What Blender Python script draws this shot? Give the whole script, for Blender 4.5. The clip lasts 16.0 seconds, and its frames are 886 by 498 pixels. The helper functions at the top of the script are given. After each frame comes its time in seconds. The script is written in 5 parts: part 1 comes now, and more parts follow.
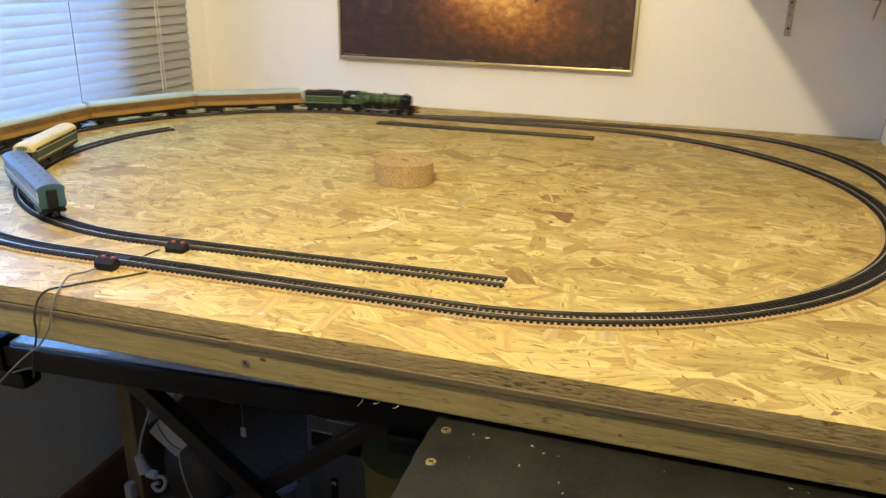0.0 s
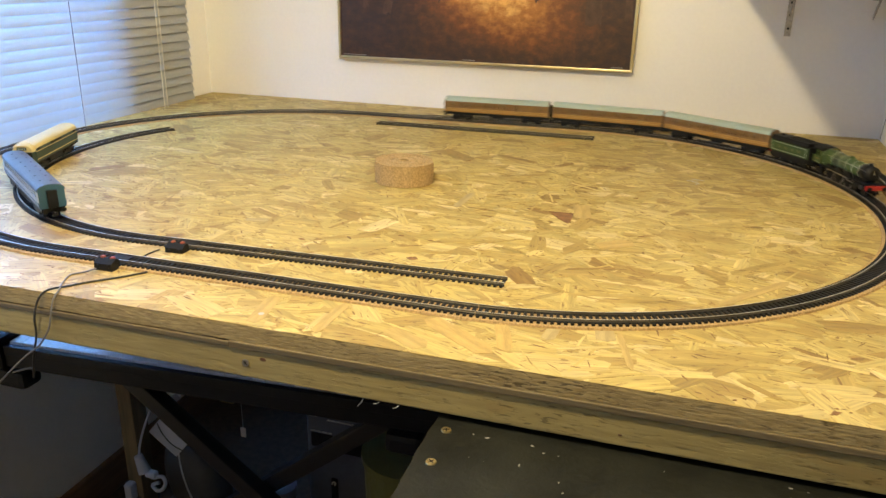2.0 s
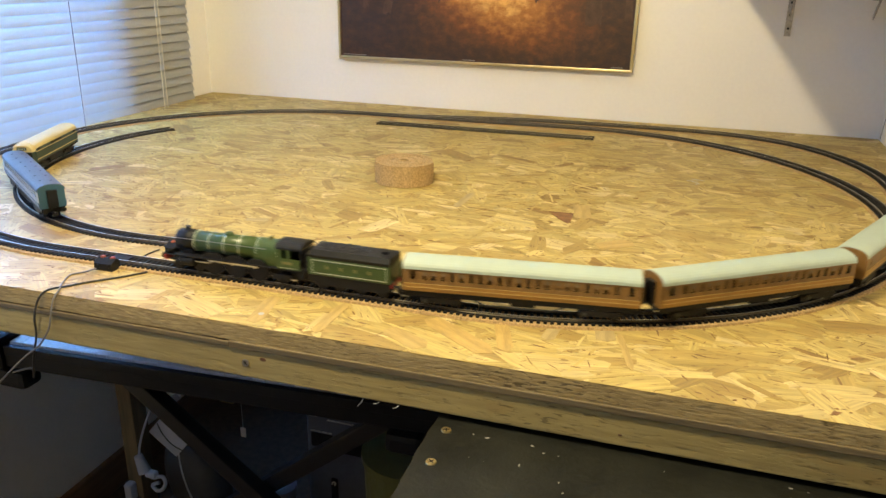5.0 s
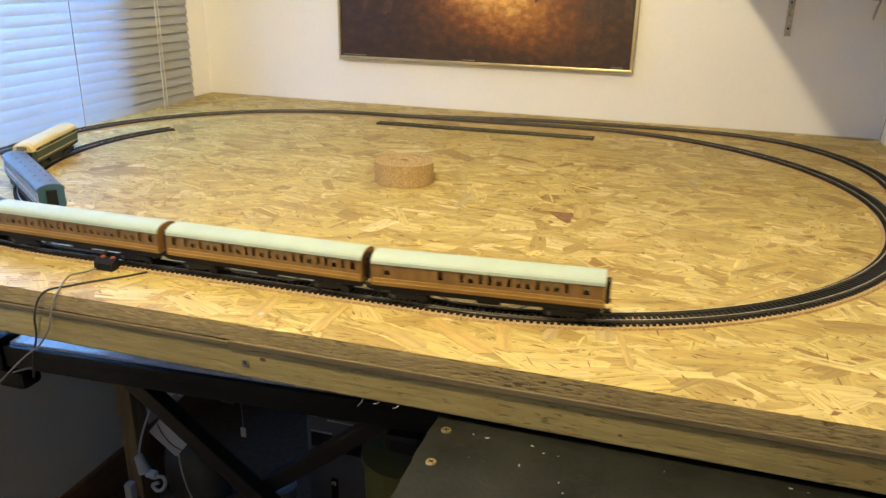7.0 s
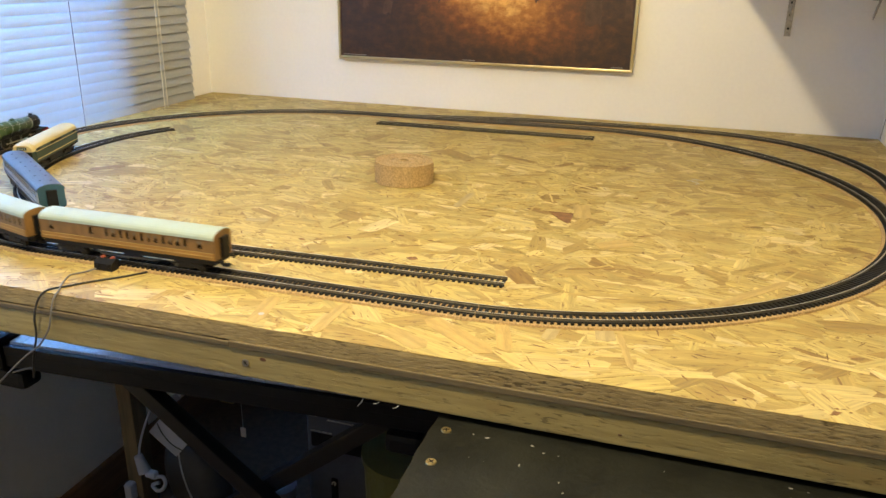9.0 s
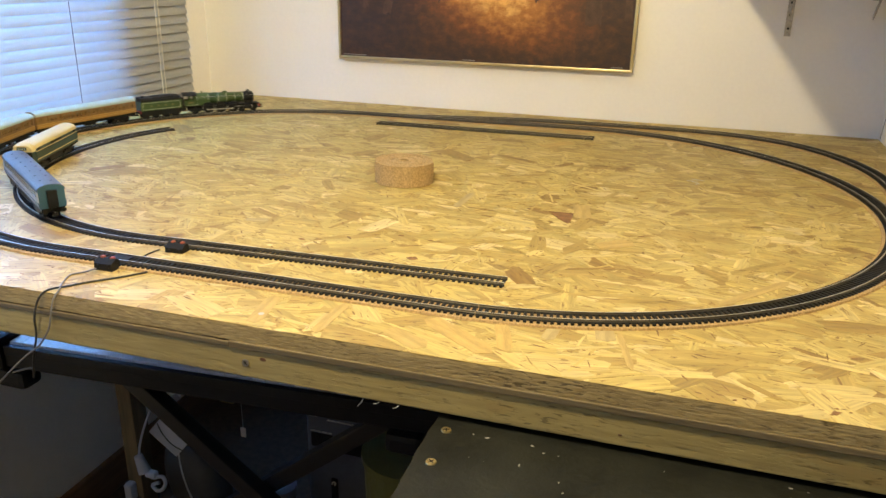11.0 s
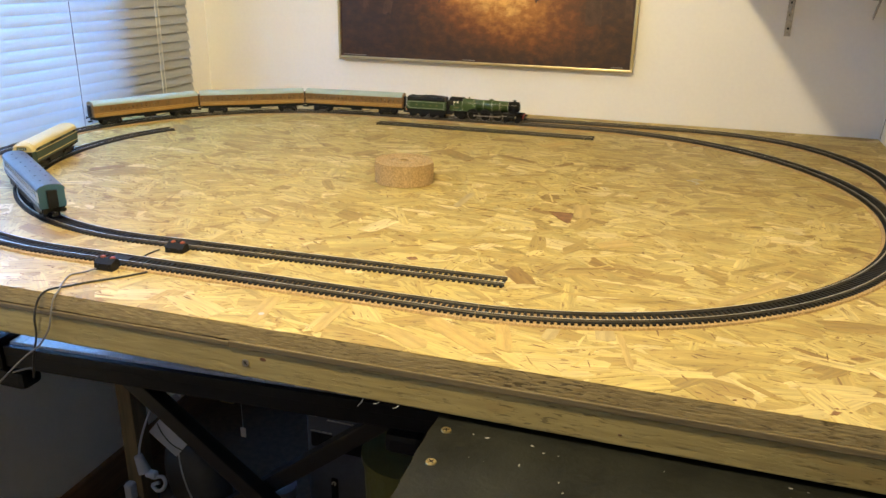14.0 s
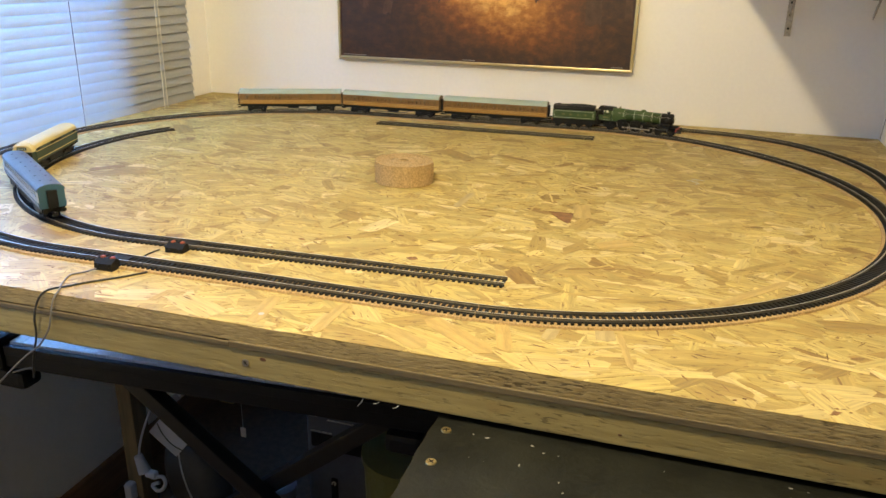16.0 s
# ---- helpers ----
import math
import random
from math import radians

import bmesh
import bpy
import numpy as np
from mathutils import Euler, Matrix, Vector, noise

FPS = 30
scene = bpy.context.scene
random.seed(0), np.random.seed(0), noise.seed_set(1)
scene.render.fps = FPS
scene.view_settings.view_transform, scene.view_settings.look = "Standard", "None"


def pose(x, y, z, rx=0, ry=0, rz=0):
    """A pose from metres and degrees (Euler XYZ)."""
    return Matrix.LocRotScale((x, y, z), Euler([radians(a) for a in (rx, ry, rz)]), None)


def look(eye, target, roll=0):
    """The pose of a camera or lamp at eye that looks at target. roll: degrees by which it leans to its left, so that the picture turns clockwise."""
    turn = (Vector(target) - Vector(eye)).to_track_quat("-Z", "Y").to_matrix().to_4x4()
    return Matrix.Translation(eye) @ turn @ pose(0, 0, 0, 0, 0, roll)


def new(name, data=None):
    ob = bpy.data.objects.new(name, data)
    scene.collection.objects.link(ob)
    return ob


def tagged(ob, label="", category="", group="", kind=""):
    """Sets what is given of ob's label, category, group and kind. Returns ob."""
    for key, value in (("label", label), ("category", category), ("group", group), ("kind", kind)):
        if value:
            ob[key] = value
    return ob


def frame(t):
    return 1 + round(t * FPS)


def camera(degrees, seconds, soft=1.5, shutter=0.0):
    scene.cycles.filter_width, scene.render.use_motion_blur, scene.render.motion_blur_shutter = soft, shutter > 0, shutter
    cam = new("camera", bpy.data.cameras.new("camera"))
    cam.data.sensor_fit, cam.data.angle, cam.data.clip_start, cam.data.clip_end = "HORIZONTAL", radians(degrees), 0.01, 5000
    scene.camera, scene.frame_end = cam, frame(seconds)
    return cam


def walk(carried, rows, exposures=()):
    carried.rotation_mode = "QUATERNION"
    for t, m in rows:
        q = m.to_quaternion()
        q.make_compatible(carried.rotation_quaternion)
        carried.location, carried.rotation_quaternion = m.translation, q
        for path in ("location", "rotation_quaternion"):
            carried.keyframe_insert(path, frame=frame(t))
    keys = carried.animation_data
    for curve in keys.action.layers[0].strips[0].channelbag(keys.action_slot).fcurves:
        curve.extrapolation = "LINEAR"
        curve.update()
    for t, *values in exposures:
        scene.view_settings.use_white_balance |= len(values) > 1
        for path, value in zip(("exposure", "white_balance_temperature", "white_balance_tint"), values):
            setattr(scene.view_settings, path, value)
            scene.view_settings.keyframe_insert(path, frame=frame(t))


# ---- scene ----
T = 0.90                      # height of the table top
EYE = Vector((0.0, 0.0, T + 0.3332))
cam = camera(59.68, 16.0, 1.5, 0.5)
POSE = look(EYE, EYE + Vector((-0.27693, 0.89764, -0.34287)), 1.016)
walk(cam, [(0.0, POSE), (16.0, POSE)])

# ---- light ----
scene.view_settings.exposure = -0.24
world = bpy.data.worlds.new("daylight")
scene.world = world
world.use_nodes = True
wn = world.node_tree.nodes
sky = wn.new("ShaderNodeTexSky")
sky.sky_type, sky.sun_disc = "NISHITA", False
sky.sun_elevation, sky.sun_rotation = radians(28), radians(60)
wn["Background"].inputs["Strength"].default_value = 0.12
world.node_tree.links.new(sky.outputs[0], wn["Background"].inputs["Color"])

lamp = bpy.data.lights.new("ceiling_lamp", "POINT")
lamp.energy, lamp.color, lamp.shadow_soft_size = 53.0, (1.0, 0.83, 0.48), 0.026
new("ceiling_lamp", lamp).matrix_world = pose(-0.342, 0.40, T + 0.85)
# daylight in the window's two halves: behind the lowered blind, and bare
for y, wide, power, tint, low, high in ((1.23, 0.48, 48.0, (0.17, 0.44, 1.0), 0.04, 1.09), (0.20, 1.55, 8.5, (0.18, 0.40, 1.0), -0.07, 1.09)):
    daylight = bpy.data.lights.new("window_daylight", "AREA")
    daylight.shape, daylight.size, daylight.size_y = "RECTANGLE", wide, high - low
    daylight.energy, daylight.color = power, tint
    mid = T + (low + high) / 2
    new("window_daylight", daylight).matrix_world = look((-1.42, y, mid), (-0.4, y, mid))


# ---- material helpers ----
def material(name, colour, rough=0.6, metal=0.0, vary=0.25, scale=30.0, bump=0.1, stretch=(1, 1, 1), spec=0.5, fine=6.0):
    """A surface with variation at two scales: broad stains and fine grain, with relief."""
    m = bpy.data.materials.new(name)
    m.use_nodes = True
    n, l = m.node_tree.nodes, m.node_tree.links
    b = n["Principled BSDF"]
    co = n.new("ShaderNodeTexCoord")
    mp = n.new("ShaderNodeMapping")
    mp.inputs["Scale"].default_value = stretch
    l.new(co.outputs["Object"], mp.inputs[0])
    big, small = n.new("ShaderNodeTexNoise"), n.new("ShaderNodeTexNoise")
    big.inputs["Scale"].default_value, small.inputs["Scale"].default_value = scale, scale * fine
    big.inputs["Detail"].default_value = small.inputs["Detail"].default_value = 4
    for t in (big, small):
        l.new(mp.outputs[0], t.inputs["Vector"])
    add = n.new("ShaderNodeMath")
    add.operation = "MULTIPLY_ADD"
    l.new(small.outputs["Fac"], add.inputs[0])
    add.inputs[1].default_value = 0.6
    l.new(big.outputs["Fac"], add.inputs[2])
    ramp = n.new("ShaderNodeValToRGB")
    lo = [max(0, c * (1 - vary)) for c in colour]
    hi = [min(1, c * (1 + vary)) for c in colour]
    ramp.color_ramp.elements[0].position, ramp.color_ramp.elements[1].position = 0.5, 1.1
    ramp.color_ramp.elements[0].color, ramp.color_ramp.elements[1].color = (*lo, 1), (*hi, 1)
    l.new(add.outputs[0], ramp.inputs[0])
    l.new(ramp.outputs[0], b.inputs["Base Color"])
    b.inputs["Metallic"].default_value = metal
    b.inputs["Specular IOR Level"].default_value = spec
    mr = n.new("ShaderNodeMapRange")
    mr.inputs[3].default_value, mr.inputs[4].default_value = max(0.05, rough - 0.12), min(1, rough + 0.12)
    l.new(small.outputs["Fac"], mr.inputs[0])
    l.new(mr.outputs[0], b.inputs["Roughness"])
    if bump:
        bp = n.new("ShaderNodeBump")
        bp.inputs["Strength"].default_value, bp.inputs["Distance"].default_value = bump, 0.002
        l.new(small.outputs["Fac"], bp.inputs["Height"])
        l.new(bp.outputs[0], b.inputs["Normal"])
    return m


def math_node(n, l, op, a, b):
    m = n.new("ShaderNodeMath")
    m.operation = op
    for i, v in enumerate((a, b)):
        if isinstance(v, (int, float)):
            m.inputs[i].default_value = v
        else:
            l.new(v, m.inputs[i])
    return m.outputs[0]


def mix_node(n, l, fac, a, b, mode="MIX"):
    m = n.new("ShaderNodeMix")
    m.data_type, m.blend_type = "RGBA", mode
    for i, v in ((0, fac), (6, a), (7, b)):
        if isinstance(v, (int, float)):
            m.inputs[i].default_value = v
        elif isinstance(v, tuple):
            m.inputs[i].default_value = (*v, 1)
        else:
            l.new(v, m.inputs[i])
    return m.outputs[2]


def strand_wood(name, uv):
    """Flat wood strands: a tone of its own for each one, fine grain along it, short dark splits."""
    m = bpy.data.materials.new(name)
    m.use_nodes = True
    n, l = m.node_tree.nodes, m.node_tree.links
    b = n["Principled BSDF"]
    if uv:
        co = n.new("ShaderNodeUVMap").outputs[0]
        geo, info = n.new("ShaderNodeNewGeometry"), n.new("ShaderNodeObjectInfo")
        pick = math_node(n, l, "FRACT", math_node(n, l, "ADD", geo.outputs["Random Per Island"], info.outputs["Random"]), 0)
    else:
        co = n.new("ShaderNodeTexCoord").outputs["Object"]
        pn = n.new("ShaderNodeTexNoise")
        pn.inputs["Scale"].default_value, pn.inputs["Detail"].default_value = 25, 4
        l.new(co, pn.inputs["Vector"])
        pick = pn.outputs["Fac"]
    ramp = n.new("ShaderNodeValToRGB")
    els = ramp.color_ramp.elements
    els[0].color, els[1].color = (0.27, 0.16, 0.045, 1), (0.70, 0.55, 0.255, 1)
    for at, c in ((0.03, (0.34, 0.225, 0.066)), (0.14, (0.42, 0.298, 0.09)), (0.40, (0.485, 0.360, 0.112)), (0.72, (0.54, 0.412, 0.134)), (0.93, (0.60, 0.462, 0.18))):
        els.new(at).color = (*c, 1)
    l.new(pick, ramp.inputs[0])

    def streaks(along, across, detail, lo, hi, out_lo, out_hi):
        mp = n.new("ShaderNodeMapping")
        mp.inputs["Scale"].default_value = (along, across, 1)
        l.new(co, mp.inputs[0])
        t = n.new("ShaderNodeTexNoise")
        t.inputs["Scale"].default_value, t.inputs["Detail"].default_value, t.inputs["Distortion"].default_value = 1.0, detail, 0.4
        l.new(mp.outputs[0], t.inputs["Vector"])
        r = n.new("ShaderNodeMapRange")
        for k, v in ((1, lo), (2, hi), (3, out_lo), (4, out_hi)):
            r.inputs[k].default_value = v
        l.new(t.outputs["Fac"], r.inputs[0])
        return r.outputs[0], t.outputs["Fac"]

    fine, grain = streaks(20, 460, 4, 0.3, 0.7, 0.76, 1.13)
    broad, _ = streaks(13, 90, 5, 0.3, 0.7, 0.74, 1.16)
    split, _ = streaks(52, 290, 5, 0.60, 0.66, 0.0, 0.80)
    warm, _ = streaks(9, 34, 5, 0.52, 0.72, 0.0, 0.55)
    colour = mix_node(n, l, 1.0, ramp.outputs[0], fine, "MULTIPLY")
    colour = mix_node(n, l, 1.0, colour, broad, "MULTIPLY")
    colour = mix_node(n, l, warm, colour, (0.38, 0.255, 0.07))
    colour = mix_node(n, l, split, colour, (0.17, 0.085, 0.024))
    l.new(colour, b.inputs["Base Color"])
    rr = n.new("ShaderNodeMapRange")
    rr.inputs[3].default_value, rr.inputs[4].default_value = 0.40, 0.66
    l.new(grain, rr.inputs[0]), l.new(rr.outputs[0], b.inputs["Roughness"])
    bp = n.new("ShaderNodeBump")
    bp.inputs["Strength"].default_value, bp.inputs["Distance"].default_value = 0.25, 0.0006
    l.new(grain, bp.inputs["Height"]), l.new(bp.outputs[0], b.inputs["Normal"])
    return m


def sawn_wood(name, colour, dark, stain, grain_scale, tick, tick_cut, bump):
    """Sawn wood along x: long grain, short dark saw ticks, blotchy stains."""
    m = material(name, colour, 0.68, vary=0.16, scale=5, bump=0, fine=9, stretch=(0.5, 1, 3))
    n, l = m.node_tree.nodes, m.node_tree.links
    b = n["Principled BSDF"]
    co = n.new("ShaderNodeTexCoord")
    base = b.inputs["Base Color"].links[0].from_socket

    def layer(scale, detail, lo, hi, top):
        mp = n.new("ShaderNodeMapping")
        mp.inputs["Scale"].default_value = scale
        l.new(co.outputs["Object"], mp.inputs[0])
        t = n.new("ShaderNodeTexNoise")
        t.inputs["Scale"].default_value, t.inputs["Detail"].default_value, t.inputs["Distortion"].default_value = 1.0, detail, 0.6
        l.new(mp.outputs[0], t.inputs["Vector"])
        r = n.new("ShaderNodeMapRange")
        r.inputs[1].default_value, r.inputs[2].default_value, r.inputs[4].default_value = lo, hi, top
        l.new(t.outputs["Fac"], r.inputs[0])
        return r.outputs[0], t.outputs["Fac"]

    grain, height = layer(grain_scale, 4, 0.42, 0.72, 0.62)
    ticks, cut = layer(tick, 3, tick_cut, tick_cut + 0.08, 0.75)
    where, _ = layer((7, 7, 12), 3, 0.40, 0.58, 1.0)
    blot, _ = layer((11, 11, 30), 4, 0.60, 0.72, 0.5)
    c = mix_node(n, l, grain, base, dark)
    c = mix_node(n, l, blot, c, stain)
    c = mix_node(n, l, math_node(n, l, "MULTIPLY", ticks, where), c, tuple(v * 0.5 for v in dark))
    l.new(c, b.inputs["Base Color"])
    bp = n.new("ShaderNodeBump")
    bp.inputs["Strength"].default_value, bp.inputs["Distance"].default_value = bump, 0.0008
    bp.invert = True
    l.new(math_node(n, l, "ADD", height, ticks), bp.inputs["Height"]), l.new(bp.outputs[0], b.inputs["Normal"])
    return m


OSB = strand_wood("strand_board", False)
STRAND = strand_wood("wood_strand", True)
OSB_EDGE = sawn_wood("board_edge", (0.45, 0.335, 0.15), (0.14, 0.09, 0.032), (0.30, 0.21, 0.09), (70, 500, 640), (95, 500, 480), 0.54, 0.8)
PINE = sawn_wood("pine_beam", (0.40, 0.31, 0.12), (0.25, 0.18, 0.062), (0.33, 0.205, 0.065), (14, 60, 230), (75, 120, 430), 0.56, 0.45)
PLY = material("ply_strip", (0.18, 0.135, 0.07), 0.7, vary=0.25, scale=30, bump=0.3, stretch=(0.15, 1, 4))
KNOT = material("knot", (0.13, 0.06, 0.025), 0.6, vary=0.4, scale=200)
FLAKE = material("dark_strand", (0.20, 0.095, 0.036), 0.6, vary=0.45, scale=90, bump=0.3)
CORK = material("cork", (0.40, 0.27, 0.12), 0.85, vary=0.5, scale=420, bump=0.6, fine=3)
WALL = material("wall_paint", (0.90, 0.87, 0.82), 0.75, vary=0.03, scale=3, bump=0.05, fine=40)
# for walls out of view: darker than WALL to cut bounced light
ROOM = material("low_bounce_paint", (0.34, 0.32, 0.29), 0.8, vary=0.05, scale=3, fine=40)
CEIL = material("ceiling_paint", (0.8, 0.79, 0.77), 0.85, vary=0.03, scale=4)
SLEEPER = material("sleeper_plastic", (0.010, 0.0095, 0.0095), 0.55, vary=0.3, scale=120, spec=0.3)
RAIL = material("nickel_rail", (0.80, 0.77, 0.70), 0.42, 0.9, vary=0.12, scale=50, bump=0)
RAIL_SIDE = material("dull_rail_side", (0.13, 0.115, 0.085), 0.5, 0.7, vary=0.3, scale=60, bump=0)
BLACK = material("black_plastic", (0.008, 0.008, 0.009), 0.5, vary=0.3, scale=60, spec=0.25)
STEEL = material("zinc_steel", (0.45, 0.42, 0.38), 0.42, 1.0, vary=0.3, scale=80)
BRASS = material("brass_screw", (0.72, 0.56, 0.26), 0.3, 1.0, vary=0.2, scale=200)


# ---- mesh helpers ----
def part(name, bm, mat, parent=None, label="", smooth=False):
    me = bpy.data.meshes.new(name)
    bm.to_mesh(me)
    bm.free()
    for mt in (mat if isinstance(mat, (list, tuple)) else [mat]):
        me.materials.append(mt)
    if smooth:
        for p in me.polygons:
            p.use_smooth = True
    ob = new(name, me)
    ob.parent = parent
    if label:
        ob["label"] = label
    return ob


def again(ob, m, parent=None):
    """Another object on the same mesh."""
    o = new(ob.name.split(".")[0], ob.data)
    o.parent = parent if parent else ob.parent
    o.matrix_basis = m
    if "label" in ob:
        o["label"] = ob["label"]
    return o


def thing(name, label, category, m=None, group="", kind=""):
    ob = new(name)
    ob.empty_display_size = 0.02
    ob.matrix_basis = m if m else Matrix()
    return tagged(ob, label, category, group, kind)


def box(x0, x1, y0, y1, z0, z1, bevel=0.0, bm=None):
    bm = bm or bmesh.new()
    r = bmesh.ops.create_cube(bm, size=1.0, matrix=Matrix.Translation(((x0 + x1) / 2, (y0 + y1) / 2, (z0 + z1) / 2)) @ Matrix.Diagonal((x1 - x0, y1 - y0, z1 - z0, 1)))
    if bevel:
        es = list({e for v in r["verts"] for e in v.link_edges})
        bmesh.ops.bevel(bm, geom=es, offset=bevel, segments=2, profile=0.6, affect="EDGES")
    return bm


def rod(r, depth, m, seg=16, r2=None, bm=None):
    bm = bm or bmesh.new()
    bmesh.ops.create_cone(bm, cap_ends=True, segments=seg, radius1=r, radius2=r if r2 is None else r2, depth=depth, matrix=m)
    return bm


def prism(outline, x0, x1, bm=None, axis="x"):
    """An outline in y, z, swept along x (or in x, z, swept along y)."""
    bm = bm or bmesh.new()
    put = (lambda u, v, w: (w, u, v)) if axis == "x" else (lambda u, v, w: (u, w, v))
    a = [bm.verts.new(put(u, v, x0)) for u, v in outline]
    b = [bm.verts.new(put(u, v, x1)) for u, v in outline]
    k = len(outline)
    for i in range(k):
        bm.faces.new((a[i], a[(i + 1) % k], b[(i + 1) % k], b[i]))
    bm.faces.new(a), bm.faces.new(b)
    bmesh.ops.recalc_face_normals(bm, faces=bm.faces)
    return bm


def tube(points, r, seg=8, bm=None):
    """A round cord along a smooth line through the points."""
    bm = bm or bmesh.new()
    p = [Vector(q) for q in points]
    line = []
    for i in range(len(p) - 1):
        a, b, c, d = p[max(0, i - 1)], p[i], p[i + 1], p[min(len(p) - 1, i + 2)]
        for k in range(8):
            u = k / 8
            line.append(0.5 * (2 * b + (c - a) * u + (2 * a - 5 * b + 4 * c - d) * u * u + (3 * b - a - 3 * c + d) * u ** 3))
    line.append(p[-1])
    rings = []
    for i, q in enumerate(line):
        d = (line[min(i + 1, len(line) - 1)] - line[max(i - 1, 0)]).normalized()
        s = d.cross(Vector((0, 0, 1)))
        s = s.normalized() if s.length > 1e-3 else Vector((1, 0, 0))
        u = s.cross(d)
        rings.append([bm.verts.new(q + (s * math.cos(w) + u * math.sin(w)) * r) for w in (2 * math.pi * k / seg for k in range(seg))])
    for a, b in zip(rings, rings[1:]):
        for k in range(seg):
            bm.faces.new((a[k], a[(k + 1) % seg], b[(k + 1) % seg], b[k]))
    bm.faces.new(rings[0]), bm.faces.new(rings[-1])
    bmesh.ops.recalc_face_normals(bm, faces=bm.faces)
    return bm


def sweep(line, section, bm=None, closed=False):
    """A section (across, up) swept along points with a heading; across is to the right of the way."""
    bm = bm or bmesh.new()
    rings = []
    for (x, y, z), h in line:
        nx, ny = math.sin(h), -math.cos(h)
        rings.append([bm.verts.new((x + nx * a, y + ny * a, z + u)) for a, u in section])
    k = len(section)
    pairs = list(zip(rings, rings[1:])) + ([(rings[-1], rings[0])] if closed else [])
    for a, b in pairs:
        for i in range(k):
            bm.faces.new((a[i], a[(i + 1) % k], b[(i + 1) % k], b[i]))
    if not closed:
        bm.faces.new(rings[0]), bm.faces.new(rings[-1])
    bmesh.ops.recalc_face_normals(bm, faces=bm.faces)
    return bm


# ---- room ----
XL, XR, YB, YF = -1.248, 0.408, 1.858, -1.9
HIGH = 2.42


def structure(name, bm, mat, label, category):
    return tagged(part(name, bm, mat), label, category, kind="structure")


structure("floor", box(XL - 0.2, XR + 1.6, YF - 0.2, YB + 0.2, -0.06, 0.0),
          material("floor_carpet", (0.07, 0.045, 0.03), 0.95, vary=0.4, scale=60, bump=0.5), "dark brown carpeted floor under the table", "floor")
structure("ceiling", box(XL - 0.2, XR + 1.6, YF - 0.2, YB + 0.2, HIGH, HIGH + 0.06), CEIL, "plain white painted ceiling", "ceiling")
structure("wall_north", box(XL - 0.2, XR + 0.12, YB, YB + 0.12, 0, HIGH), WALL, "white painted wall behind the layout table", "wall")
structure("wall_east", box(XR, XR + 0.12, 0.62, YB, 0, HIGH), WALL, "white painted return wall at the table end", "wall")
structure("wall_far_east", box(XR + 1.5, XR + 1.6, YF, 0.62, 0, HIGH), ROOM, "plain unseen wall closing the room, greyed to cut bounced light", "wall")
structure("wall_east_return", box(XR + 0.12, XR + 1.6, 0.62, 0.74, 0, HIGH), ROOM, "plain unseen wall closing the room, greyed to cut bounced light", "wall")
structure("wall_south", box(XL - 0.2, XR + 1.6, YF - 0.12, YF, 0, HIGH), ROOM, "plain unseen wall closing the room, greyed to cut bounced light", "wall")
# window wall, with an opening from WY0 to WY1
WY0, WY1, WZ0, WZ1 = -0.62, 1.485, T - 0.12, T + 1.15
wall = box(XL - 0.2, XL, YF, WY0, 0, HIGH)
box(XL - 0.2, XL, WY1, YB, 0, HIGH, bm=wall)
box(XL - 0.2, XL, WY0, WY1, 0, WZ0, bm=wall)
box(XL - 0.2, XL, WY0, WY1, WZ1, HIGH, bm=wall)
structure("wall_west", wall, WALL, "white painted wall with a wide window", "wall")
structure("baseboard", box(XL, XL + 0.016, YF, YB, 0, 0.09, 0.004), material("skirting_wood", (0.16, 0.085, 0.04), 0.5, vary=0.3, scale=20, stretch=(1, 0.2, 3)), "brown stained wooden skirting along the wall", "skirting board")
win = thing("window_1", "white framed window behind a lowered venetian blind", "window", kind="structure")
WHITE = material("white_gloss", (0.75, 0.75, 0.75), 0.35, vary=0.04, scale=20)
for y0, y1, z0, z1 in ((WY0, WY1, WZ0, WZ0 + 0.05), (WY0, WY1, WZ1 - 0.05, WZ1), (WY0, WY0 + 0.05, WZ0 + 0.05, WZ1 - 0.05), (WY1 - 0.05, WY1, WZ0 + 0.05, WZ1 - 0.05), (0.98, 1.02, WZ0 + 0.05, WZ1 - 0.05)):
    part("window_frame", box(XL - 0.12, XL - 0.07, y0, y1, z0, z1, 0.004), WHITE, win)
GLASS = bpy.data.materials.new("window_glass")
GLASS.use_nodes = True
gb = GLASS.node_tree.nodes["Principled BSDF"]
gb.inputs["Transmission Weight"].default_value, gb.inputs["Roughness"].default_value, gb.inputs["IOR"].default_value = 1.0, 0.0, 1.45
for y0, y1 in ((WY0 + 0.05, 0.98), (1.02, WY1 - 0.05)):
    pane = part("pane", box(XL - 0.098, XL - 0.094, y0, y1, WZ0 + 0.05, WZ1 - 0.05), GLASS, win)
    pane.visible_shadow = False


